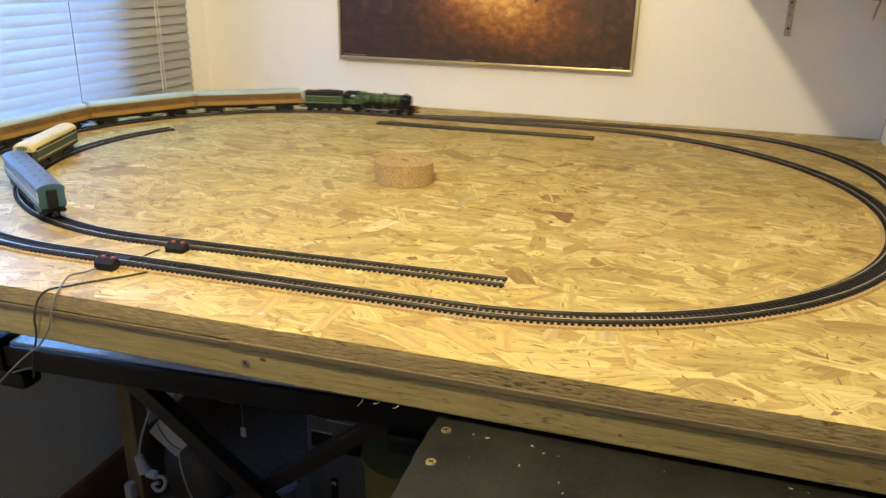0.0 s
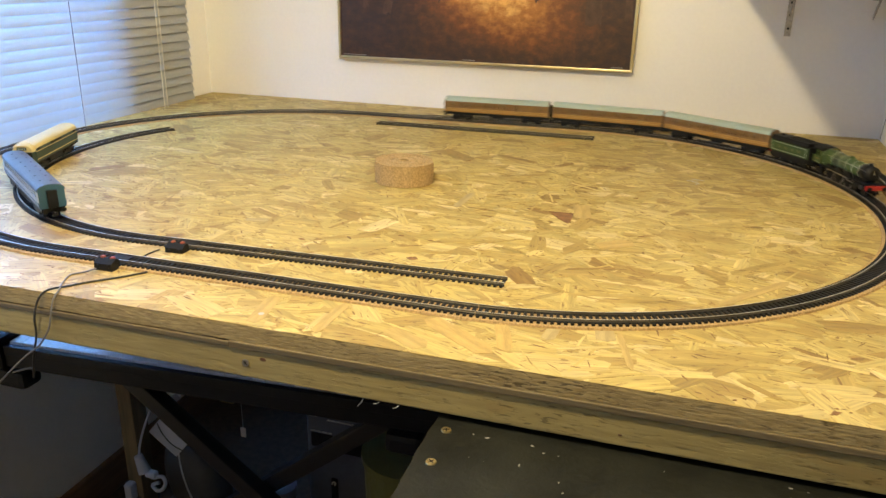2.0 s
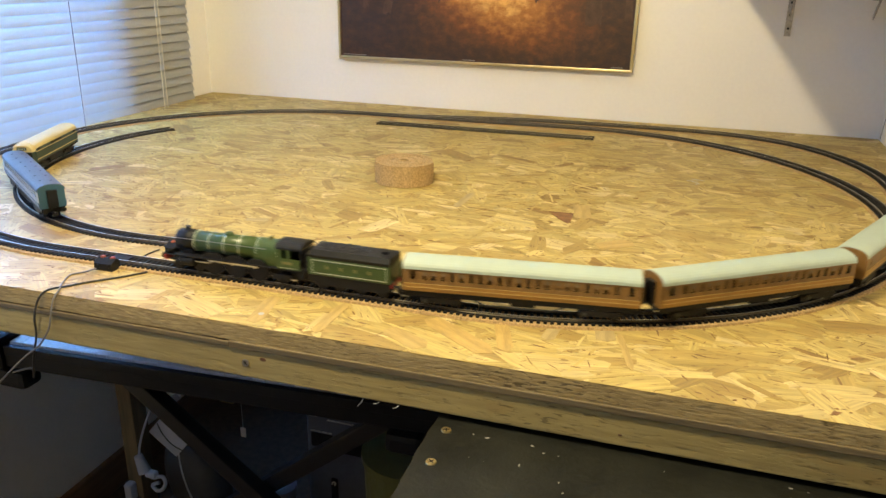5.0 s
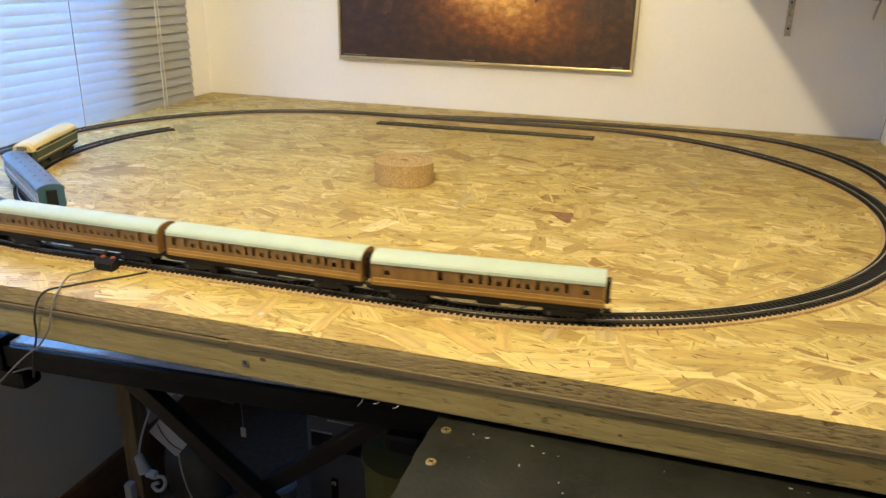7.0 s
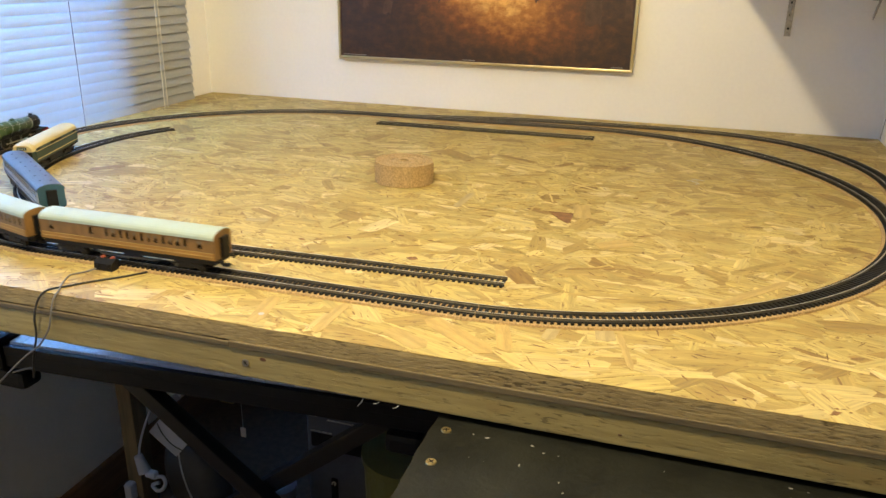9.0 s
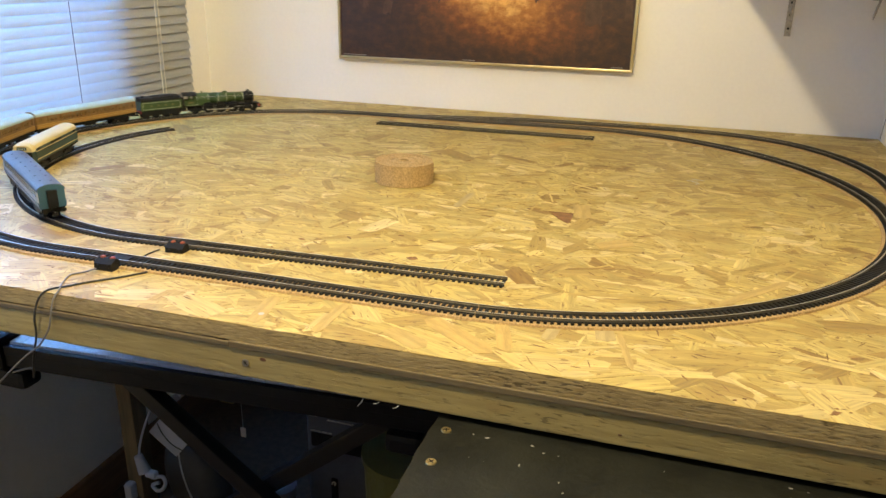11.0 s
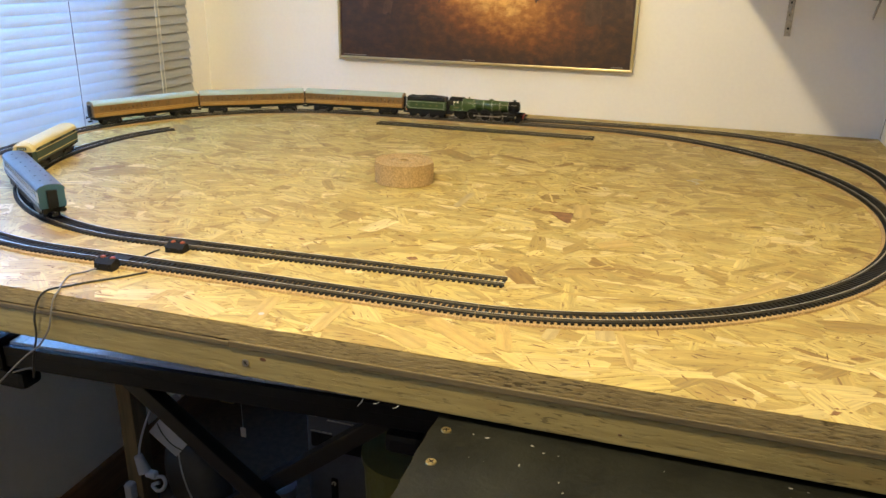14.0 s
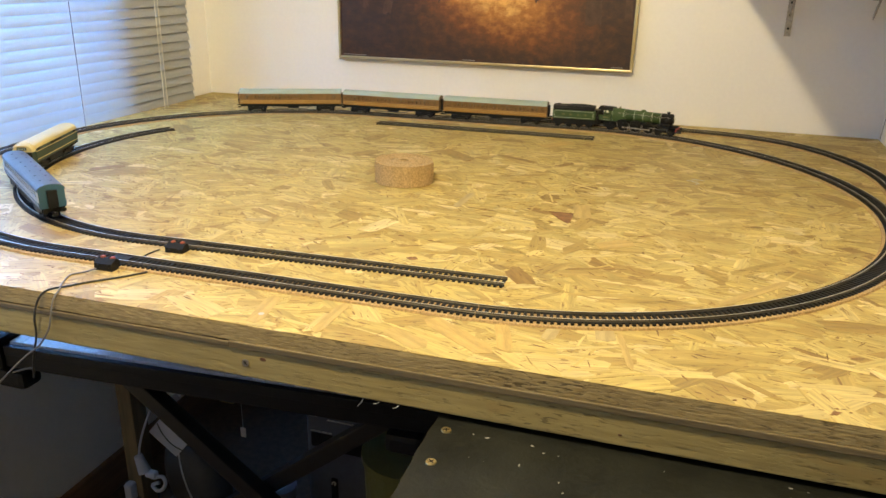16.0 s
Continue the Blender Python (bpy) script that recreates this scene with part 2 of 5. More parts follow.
def blind():
    mat = material("blind_slat", (0.48, 0.49, 0.51), 0.4, vary=0.05, scale=12)
    n, l = mat.node_tree.nodes, mat.node_tree.links
    tr = n.new("ShaderNodeBsdfTranslucent")
    tr.inputs["Color"].default_value = (0.7, 0.7, 0.7, 1)
    mx = n.new("ShaderNodeMixShader")
    mx.inputs[0].default_value = 0.32
    l.new(n["Principled BSDF"].outputs[0], mx.inputs[1]), l.new(tr.outputs[0], mx.inputs[2])
    l.new(mx.outputs[0], n["Material Output"].inputs["Surface"])
    b = thing("venetian_blind", "white venetian blind lowered with nearly closed slats", "blind", pose(XL + 0.022, 0, T))
    y0, y1, w = 1.03, 1.742, 0.0125
    bm = bmesh.new()
    prof = [(-w + 2 * w * i / 6, 0.0016 * (1 - (2 * i / 6 - 1) ** 2)) for i in range(7)]
    rows = [[bm.verts.new((u, y, v + k)) for u, v in prof] for k in (0, 0.0003) for y in (y0, y1)]
    for i in range(6):
        bm.faces.new((rows[0][i], rows[0][i + 1], rows[1][i + 1], rows[1][i]))
        bm.faces.new((rows[2][i], rows[3][i], rows[3][i + 1], rows[2][i + 1]))
    first = None
    for k in range(52):
        m = pose(0, 0, 0.012 + 0.0212 * k, 0, TILT, 0)
        if first is None:
            first = part("slat", bm, mat, b, smooth=True)
            first.matrix_basis = m
        else:
            again(first, m)
    cord = material("blind_cord", (0.7, 0.68, 0.62), 0.8)
    wand = material("blind_wand", (0.30, 0.30, 0.32), 0.5)
    for y in (1.600, 1.612, 1.33, 1.08):
        part("cord", tube([(0.016, y, 0.0), (0.016, y + 0.002, 0.5), (0.016, y, 1.12)], 0.0009, 6), wand if y == 1.33 else cord, b)
    part("head_rail", box(-0.014, 0.014, y0, y1, 1.115, 1.14, 0.002), WHITE, b)


TILT = 71
blind()
SKYGLOW = bpy.data.materials.new("pale_sky_glow")
SKYGLOW.use_nodes = True
sb = SKYGLOW.node_tree.nodes["Principled BSDF"]
sb.inputs["Base Color"].default_value = (0.2, 0.3, 0.4, 1)
sb.inputs["Emission Color"].default_value, sb.inputs["Emission Strength"].default_value = (0.15, 0.60, 1.0, 1), 1.7
structure("backdrop", box(-6.1, -6.0, -9, 9, -3, 0.4), SKYGLOW, "bright blue distance beyond the window", "distance")

# ---- layout table ----
YT = 0.5975
XC = -0.85                    # unseen front left corner, cut off so window light reaches the keys below


def slab(outline, z0, z1):
    bm = bmesh.new()
    lo = [bm.verts.new((x, y, z0)) for x, y in outline]
    hi = [bm.verts.new((x, y, z1)) for x, y in outline]
    k = len(outline)
    for i in range(k):
        bm.faces.new((lo[i], lo[(i + 1) % k], hi[(i + 1) % k], hi[i]))
    bm.faces.new(lo), bm.faces.new(hi)
    bmesh.ops.recalc_face_normals(bm, faces=bm.faces)
    return bm


table = thing("layout_table", "large strand board table top on a pine frame", "table", pose(0, 0, T))
top = part("board", slab([(XC, YT), (XR - 0.003, YT), (XR - 0.003, YB - 0.004), (XL + 0.006, YB - 0.004), (XL + 0.006, 0.85)], -0.018, 0.0), [OSB, OSB_EDGE], table, "pressed strand board with rough sawn edge")
for p in top.data.polygons:
    p.material_index = 0 if p.normal.z > 0.5 else 1
for x0, x1, rise in ((XC, -0.405, 0.0), (-0.4045, XR - 0.003, 0.0016)):
    part("ply_strip", box(x0, x1, YT - 0.0024 - rise * 0.3, YT + 0.06, -0.0258, -0.0184 + (0.0 if rise else -0.0012), 0.0012), PLY, table, "smooth brown strip under the board edge")
saw = bmesh.new()
cols, cuts = 560, 6
grid = [[saw.verts.new((XC + 0.001 + (XR - XC - 0.005) * i / cols,
                        YT - 0.0012 + 0.0002 * noise.noise((i * 0.22, j * 1.7, 0)) + 0.00012 * noise.noise((i * 0.9, j * 2.1, 5)) + (0.0003 if j == cuts else 0.0),
                        -0.0179 + 0.0176 * j / cuts + (0.0006 * noise.noise((i * 0.5, 9, 0)) if j == cuts else 0))) for j in range(cuts + 1)] for i in range(cols + 1)]
for i in range(cols):
    for j in range(cuts):
        saw.faces.new((grid[i][j], grid[i + 1][j], grid[i + 1][j + 1], grid[i][j + 1]))
part("sawn_edge", saw, OSB_EDGE, table, "rough sawn edge with broken strand ends")
beam = part("front_beam", box(XC, XR - 0.003, YT - 0.0012, YT + 0.05, -0.0572, -0.0258, 0.0015), PINE, table, "pale pine batten with knots and a screw")
part("back_beam", box(XL + 0.006, XR - 0.003, YB - 0.06, YB - 0.01, -0.057, -0.018), PINE, table)
for x in (-0.80, -0.62, -0.03, 0.38):
    part("cross_beam", box(x - 0.02, x + 0.02, YT + 0.05, YB - 0.06, -0.057, -0.018), PINE, table)
for x, y in ((-1.2, 1.75), (0.36, 0.7), (0.36, 1.75)):
    part("leg", box(x - 0.022, x + 0.022, y - 0.022, y + 0.022, -T, -0.0605), PINE, table)

# ---- track plan ----
LC, LR = Vector((-0.698, 1.1945)), 0.4965
RC, RR = Vector((-0.205, 1.2035)), 0.5055
BL, BR = LC + Vector((0, LR)), RC + Vector((0, RR))
LEN_B, LEN_R, LEN_F, LEN_L = (BR - BL).length, math.pi * RR, RC.x - LC.x, math.pi * LR
LOOP = LEN_B + LEN_R + LEN_F + LEN_L


def loop(s):
    """Place and heading on the main loop, s metres after the back left tangent, as the train runs."""
    s %= LOOP
    if s < LEN_B:
        q = BL + (BR - BL) * (s / LEN_B)
        return q.x, q.y, math.atan2(BR.y - BL.y, BR.x - BL.x)
    s -= LEN_B
    if s < LEN_R:
        a = math.pi / 2 - s / RR
        return RC.x + RR * math.cos(a), RC.y + RR * math.sin(a), a - math.pi / 2
    s -= LEN_R
    if s < LEN_F:
        return RC.x - s, RC.y - RR + (LC.y - LR - RC.y + RR) * s / LEN_F, math.pi
    s -= LEN_F
    a = -math.pi / 2 - s / LR
    return LC.x + LR * math.cos(a), LC.y + LR * math.sin(a), a - math.pi / 2


IC, IR = Vector((-0.6497, 1.1962)), 0.4235


def inner(s):
    """Unfinished inner loop: an arc from its back end, then a straight along the front."""
    a0, a1 = radians(154.3), radians(271.9)
    la = IR * (a1 - a0)
    if s < la:
        a = a0 + s / IR
        return IC.x + IR * math.cos(a), IC.y + IR * math.sin(a), a + math.pi / 2
    h = a1 + math.pi / 2
    return IC.x + IR * math.cos(a1) + (s - la) * math.cos(h), IC.y + IR * math.sin(a1) + (s - la) * math.sin(h), h


BPTS = ((-0.60, 1.699), (-0.51, 1.719), (-0.41, 1.743), (-0.30, 1.759), (-0.18, 1.766), (-0.06, 1.769), (0.04, 1.765), (0.109, 1.753), (0.168, 1.731), (0.218, 1.699),
        (0.263, 1.650), (0.302, 1.583), (0.330, 1.502), (0.342, 1.42), (0.340, 1.33), (0.318, 1.24))


def spline(points):
    out, p = [], [Vector(q) for q in points]
    for i in range(len(p) - 1):
        a, b, c, d = p[max(0, i - 1)], p[i], p[i + 1], p[min(len(p) - 1, i + 2)]
        for k in range(12):
            u = k / 12
            out.append(0.5 * (2 * b + (c - a) * u + (2 * a - 5 * b + 4 * c - d) * u * u + (3 * b - a - 3 * c + d) * u ** 3))
    return out + [p[-1]]


BLINE = spline(BPTS)
BCUM = [0.0]
for q0, q1 in zip(BLINE, BLINE[1:]):
    BCUM.append(BCUM[-1] + (q1 - q0).length)


def branch(s):
    i = max(0, min(len(BLINE) - 2, next((k for k, v in enumerate(BCUM) if v > s), len(BCUM) - 1) - 1))
    d = BLINE[i + 1] - BLINE[i]
    q = BLINE[i] + d * ((s - BCUM[i]) / d.length)
    return q.x, q.y, math.atan2(d.y, d.x)


def spare(s):
    a, b = Vector((-0.655, 1.609)), Vector((-0.173, 1.620))
    q = a + (b - a).normalized() * s
    return q.x, q.y, math.atan2(b.y - a.y, b.x - a.x)


PITCH, GAUGE = 0.00672, 0.0165
RAIL_SEC = [(-0.0007, 0.0), (0.0007, 0.0), (0.0007, 0.0005), (0.0003, 0.0008), (0.0003, 0.0017), (0.00055, 0.002), (0.00055, 0.0026), (-0.00055, 0.0026), (-0.00055, 0.002), (-0.0003, 0.0017), (-0.0003, 0.0008), (-0.0007, 0.0005)]
SLEEPER_OB = []


def track_piece(way, s0, s1, z, label, group, tie=0.0298):
    x, y, h = way((s0 + s1) / 2)
    base = thing("track_piece", label, "model railway track", pose(x, y, T + z, 0, 0, math.degrees(h)), group)
    inv = base.matrix_basis.inverted()
    n = max(2, int((s1 - s0) / 0.009))
    line = []
    for i in range(n + 1):
        u, v, w = way(s0 + 0.0004 + (s1 - s0 - 0.0008) * i / n)
        line.append((inv @ Vector((u, v, T + z)), w - h))
    for side in (-1, 1):
        off = side * (GAUGE / 2 + 0.0007)
        rail = part("rail", sweep(line, [(a + off, b + 0.0022) for a, b in RAIL_SEC]), [RAIL, RAIL_SIDE], base)
        for p in rail.data.polygons:
            p.material_index = 0 if p.normal.z > 0.7 and p.center.z > 0.004 else 1
        part("rail_web", sweep(line, [(off - 0.0011, 0.0004), (off + 0.0011, 0.0004), (off + 0.0011, 0.0014), (off - 0.0011, 0.0014)]), SLEEPER, base)
    k = max(1, round((s1 - s0) / PITCH))
    for i in range(k):
        u, v, w = way(s0 + (i + 0.5) * (s1 - s0) / k)
        m = inv @ pose(u, v, T + z, 0, 0, math.degrees(w))
        if not SLEEPER_OB:
            bm = box(-0.0017, 0.0017, -tie / 2, tie / 2, 0, 0.0022, 0.0003)
            SLEEPER_OB.append(part("sleeper", bm, SLEEPER, base))
            SLEEPER_OB[0].matrix_basis = m
        else:
            again(SLEEPER_OB[0], m, base)
    return base


def underlay(way, s0, s1, label):
    """Cork strip in lengths that butt together under the track."""
    c = thing("cork_underlay", label, "cork strip")
    k = max(1, round((s1 - s0) / 0.42))
    for p in range(k):
        a, b = s0 + (s1 - s0) * p / k, s0 + (s1 - s0) * (p + 1) / k - 0.0006
        n = int((b - a) / 0.012)
        line = []
        for i in range(n + 1):
            x, y, h = way(a + (b - a) * i / n)
            line.append(((x, y, T), h))
        part("cork_strip", sweep(line, [(-0.0195, 0.0), (0.0195, 0.0), (0.0185, 0.0028), (-0.0185, 0.0028)]), CORK, c)


CORK_Z = 0.0028
underlay(loop, 0, LOOP, "brown cork strip glued under the oval of track")
underlay(branch, 0.17, BCUM[-1], "brown cork strip under the outer siding track")


def joints(total, first, step):
    out, s = [0.0], first
    while s < total - 0.03:
        out.append(s)
        s += step
    return out + [total]


for way, total, first, step, z, label, group in (
        (loop, LOOP, 0.168, 0.1715, CORK_Z, "black sleepered model track with nickel rails on cork", "main oval track pieces"),
        (branch, BCUM[-1], 0.2, 0.2, CORK_Z + 0.0002, "black sleepered siding track with nickel rails", "siding track pieces"),
        (inner, 1.337, 0.172, 0.1715, 0.0, "black sleepered track lying loose on the board", "inner track pieces"),
        (spare, 0.482, 0.335, 0.168, 0.0, "short straight track lying loose on the board", "spare track pieces")):
    js = joints(total, first, step)
    for s0, s1 in zip(js, js[1:]):
        track_piece(way, s0, s1, z, label, group)

# ---- trains ----
BLUE_AT, RAILCAR_AT = 235.3, 200.5
TEAK = material("teak_sides", (0.34, 0.185, 0.042), 0.42, vary=0.2, scale=60, bump=0.05, stretch=(0.4, 1, 2))
TEAK_DARK = material("teak_upper", (0.20, 0.108, 0.034), 0.42, vary=0.25, scale=60, bump=0.05, stretch=(2, 1, 0.4))
ROOF_GREY = material("pale_roof", (0.36, 0.43, 0.36), 0.55, vary=0.06, scale=30)
PALE_UNDER = material("worn_underframe", (0.045, 0.045, 0.043), 0.5, vary=0.5, scale=80)
SEAM = material("roof_seam", (0.16, 0.17, 0.15), 0.6)
CREAM = material("cream_paint", (0.60, 0.48, 0.22), 0.45, vary=0.06, scale=30)
GREEN = material("apple_green", (0.040, 0.074, 0.019), 0.36, vary=0.15, scale=40)
GREEN_D = material("dark_green", (0.018, 0.045, 0.04), 0.4, vary=0.15, scale=40)
BLUE = material("rail_blue", (0.034, 0.09, 0.135), 0.42, vary=0.1, scale=40)
BLUE_ROOF = material("blue_grey_roof", (0.075, 0.088, 0.115), 0.55, vary=0.12, scale=40)
PALE = material("pale_grey_paint", (0.42, 0.42, 0.41), 0.45, vary=0.06, scale=40)
LINING = material("white_lining", (0.40, 0.44, 0.34), 0.5, vary=0.05)
RED = material("buffer_red", (0.38, 0.022, 0.016), 0.4, vary=0.1)
GOLD = material("gold_mark", (0.15, 0.14, 0.05), 0.45, vary=0.1)
COAL = material("coal", (0.008, 0.008, 0.008), 0.7, vary=0.5, scale=200, bump=1.0)
PANE = material("dark_pane", (0.02, 0.017, 0.014), 0.12, vary=0.1, bump=0)
LIT_VENT = material("lit_window_vent", (0.17, 0.12, 0.065), 0.5, vary=0.2)
THIN_GLASS = bpy.data.materials.new("thin_window")
THIN_GLASS.use_nodes = True
tg = THIN_GLASS.node_tree.nodes["Principled BSDF"]
tg.inputs["Transmission Weight"].default_value, tg.inputs["Roughness"].default_value, tg.inputs["IOR"].default_value = 1.0, 0.02, 1.2
tg.inputs["Base Color"].default_value = (0.85, 0.84, 0.80, 1)
INSIDE = material("coach_interior", (0.20, 0.125, 0.05), 0.6, vary=0.5, scale=90, stretch=(1, 1, 0.2))
SILVER = material("bright_steel", (0.62, 0.60, 0.56), 0.3, 1.0, vary=0.1)


def wheel_mesh(r, w=0.0022):
    bm = rod(r, w, pose(0, 0, 0, 90), 24)
    rod(r + 0.0007, 0.0007, pose(0, w / 2 + 0.0003, 0, 90), 24, bm=bm)
    return bm


def bogie(parent, x, span=0.030, r=0.0062, width=0.0125):
    """Side frames, bolster and two wheelsets."""
    b = part("bogie", box(x - 0.008, x + 0.008, -width, width, 0.008, 0.0125, 0.001), BLACK, parent)
    for side in (-1, 1):
        y = side * (width + 0.001)
        out = [(x - span / 2 - 0.006, 0.0075), (x - span / 2 - 0.004, 0.0105), (x - 0.006, 0.0105), (x - 0.003, 0.0125), (x + 0.003, 0.0125), (x + 0.006, 0.0105),
               (x + span / 2 + 0.004, 0.0105), (x + span / 2 + 0.006, 0.0075), (x + span / 2, 0.0045), (x + span / 2 - 0.004, 0.0065), (x + 0.006, 0.0045), (x - 0.006, 0.0045), (x - span / 2 + 0.004, 0.0065), (x - span / 2, 0.0045)]
        part("side_frame", prism(out, y - 0.0009, y + 0.0009, axis="y"), BLACK, b)
        for dx in (-span / 2, span / 2):
            part("axle_box", box(x + dx - 0.0016, x + dx + 0.0016, y - 0.0013, y + 0.0013, 0.0045, 0.0082, 0.0004), PALE_UNDER if dx > 0 else BLACK, b)
    for dx in (-span / 2, span / 2):
        for side in (-1, 1):
            w = part("wheel", wheel_mesh(r), BLACK, b, smooth=False)
            w.matrix_basis = pose(x + dx, side * 0.0092, r, 0, 0, 180 if side > 0 else 0)
    return b


def arch(half, z0, rise, n=12):
    return [(half * math.cos(math.pi * i / n), z0 + rise * math.sin(math.pi * i / n) ** 0.8) for i in range(n + 1)]


def end_gear(parent, x, way):
    for side in (-1, 1):
        bf = rod(0.0012, 0.007, pose(x + way * 0.003, side * 0.0115, 0.0155, 0, 90), 10)
        rod(0.003, 0.0009, pose(x + way * 0.0065, side * 0.0115, 0.0155, 0, 90), 14, bm=bf)
        part("buffer", bf, BLACK, parent)
    part("coupling", box(min(x, x + way * 0.008), max(x, x + way * 0.008), -0.003, 0.003, 0.007, 0.010, 0.0006), BLACK, parent)


def coach(label, group, length, wins, side, upper, roof, end, m, band=0.0265, low_line=None, half=0.0172, z0=0.018, eave=0.0415, top=0.0505, pane=PANE):
    """A passenger coach on two bogies. wins: (x, width, lit) of each window along the sides."""
    c = thing("passenger_coach", label, "model train coach", m, group)
    h = length / 2
    lower = [(-half + 0.0008, z0), (half - 0.0008, z0), (half, z0 + 0.003), (half, band), (-half, band), (-half, z0 + 0.003)]
    part("lower_body", prism(lower, -h, h), side, c)
    zc = (band + eave) / 2 + 0.001
    for s in (-1, 1):
        y0, y1 = sorted((s * (half - 0.0004), s * (half - 0.0014)))
        wallm = box(-h, h, y0, y1, band, zc - 0.0045)
        box(-h, h, y0, y1, zc + 0.0042, eave, bm=wallm)
        at = -h
        for x, w, _ in sorted(wins):
            box(at, x - w / 2, y0, y1, zc - 0.0045, zc + 0.0042, bm=wallm)
            at = x + w / 2
        box(at, h, y0, y1, zc - 0.0045, zc + 0.0042, bm=wallm)
        part("upper_side", wallm, upper, c)
    part("seat_block", box(-h + 0.004, h - 0.004, -half + 0.003, half - 0.003, band, zc - 0.0044), BLACK, c)
    for s in (-1, 1):
        part("partition", box(-h + 0.003, h - 0.003, s * (half - 0.0042) - 0.0003, s * (half - 0.0042) + 0.0003, zc - 0.0044, eave - 0.0004), INSIDE, c)
    part("roof", prism(arch(half + 0.0004, eave, top - eave), -h - 0.0006, h + 0.0006), roof, c, smooth=False)
    part("rain_strip", prism([(half - 0.0054, top - 0.0043), (half - 0.0046, top - 0.0047), (half - 0.0046, top - 0.0037), (half - 0.0054, top - 0.0034)], -h + 0.004, h - 0.004), SEAM, c)
    part("rain_strip", prism([(-half + 0.0054, top - 0.0043), (-half + 0.0046, top - 0.0047), (-half + 0.0046, top - 0.0037), (-half + 0.0054, top - 0.0034)], -h + 0.004, h - 0.004), SEAM, c)
    for x in (-h, h):
        w = 0.0005 if x > 0 else -0.0005
        part("end_wall", prism([(-half + 0.001, z0), (half - 0.001, z0), (half - 0.001, eave), *[(a * 0.96, b - 0.0006) for a, b in arch(half, eave, top - eave)], (-half + 0.001, eave)], min(x + w, x + 3 * w), max(x + w, x + 3 * w)), end, c)
        gx = 0.0055 if x > 0 else -0.0055
        part("gangway", box(min(x + w, x + gx), max(x + w, x + gx), -0.0065, 0.0065, z0 + 0.001, eave + 0.001, 0.0008), BLACK, c)
        end_gear(c, x, 1 if x > 0 else -1)
    if low_line:
        for z in (band, z0 + 0.0045):
            for s in (-1, 1):
                part("lining", box(-h + 0.001, h - 0.001, s * (half + 0.00018) - 0.00018, s * (half + 0.00018) + 0.00018, z - 0.0003, z + 0.0003), low_line, c)
    made = {}
    for x, w, lit in wins:
        for s in (-1, 1):
            if w not in made:
                made[w] = part("window", box(-w / 2, w / 2, -0.00015, 0.00015, -0.0045, 0.0042), THIN_GLASS, c)
                made[w].matrix_basis = pose(x, s * (half - 0.0009), zc)
            else:
                again(made[w], pose(x, s * (half - 0.0009), zc))
            # vent panel, enlarged to stand in for light seen through the pane
            if lit:
                part("window_frame", box(x - w / 2, x + w / 2, s * (half - 0.0003) - 0.0002, s * (half - 0.0003) + 0.0002, zc + 0.0006, zc + 0.0042), LIT_VENT, c)
    part("underframe", box(-h + 0.001, h - 0.001, -half + 0.0025, half - 0.0025, 0.0118, 0.018), BLACK, c)
    for s in (-1, 1):
        y = s * (half - 0.0035)
        truss = [(-0.052, 0.0145), (-0.035, 0.0065), (0.035, 0.0065), (0.052, 0.0145), (0.050, 0.0145), (0.034, 0.0077), (-0.034, 0.0077), (-0.050, 0.0145)]
        part("truss", prism(truss, y - 0.0005, y + 0.0005, axis="y"), PALE_UNDER, c)
    part("battery_box", box(-0.016, 0.008, 0.004, half - 0.005, 0.0075, 0.0145, 0.0006), BLACK, c)
    part("battery_box", box(-0.008, 0.018, -half + 0.005, -0.004, 0.0075, 0.0145, 0.0006), BLACK, c)
    for x in (-h + 0.037, h - 0.037):
        bogie(c, x)
    return c


RT = CORK_Z + 0.0048
random.seed(4)


def compartments(x0, x1, step=0.0092):
    out, i, x = [], 0, x0
    while x < x1:
        out.append((x, 0.0048 if i % 3 == 1 else 0.0036, i % 3 == 1 or random.random() < 0.2))
        x, i = x + step * (1.0 if i % 3 else 1.08), i + 1
    return out


COACH_LEN = 0.2335
TEAKS = [coach("teak brown passenger coach with pale grey roof", "teak passenger coaches", COACH_LEN, wins, TEAK, TEAK_DARK, ROOF_GREY, TEAK_DARK, Matrix(), low_line=CREAM_LINE)
         for CREAM_LINE in [material("straw_lining", (0.45, 0.30, 0.10), 0.5)]
         for wins in ([(-0.108, 0.005, False)] + compartments(-0.094, 0.098) + [(0.107, 0.005, False)],
                      [(-0.108, 0.005, False)] + compartments(-0.097, 0.095) + [(0.107, 0.005, False)],
                      [(-0.0995, 0.006, True)] + compartments(-0.081, 0.030) + [(0.045, 0.005, False), (0.1005, 0.006, True)])]
TEAKS[2]["label"] = "teak brown brake coach with blank luggage end"


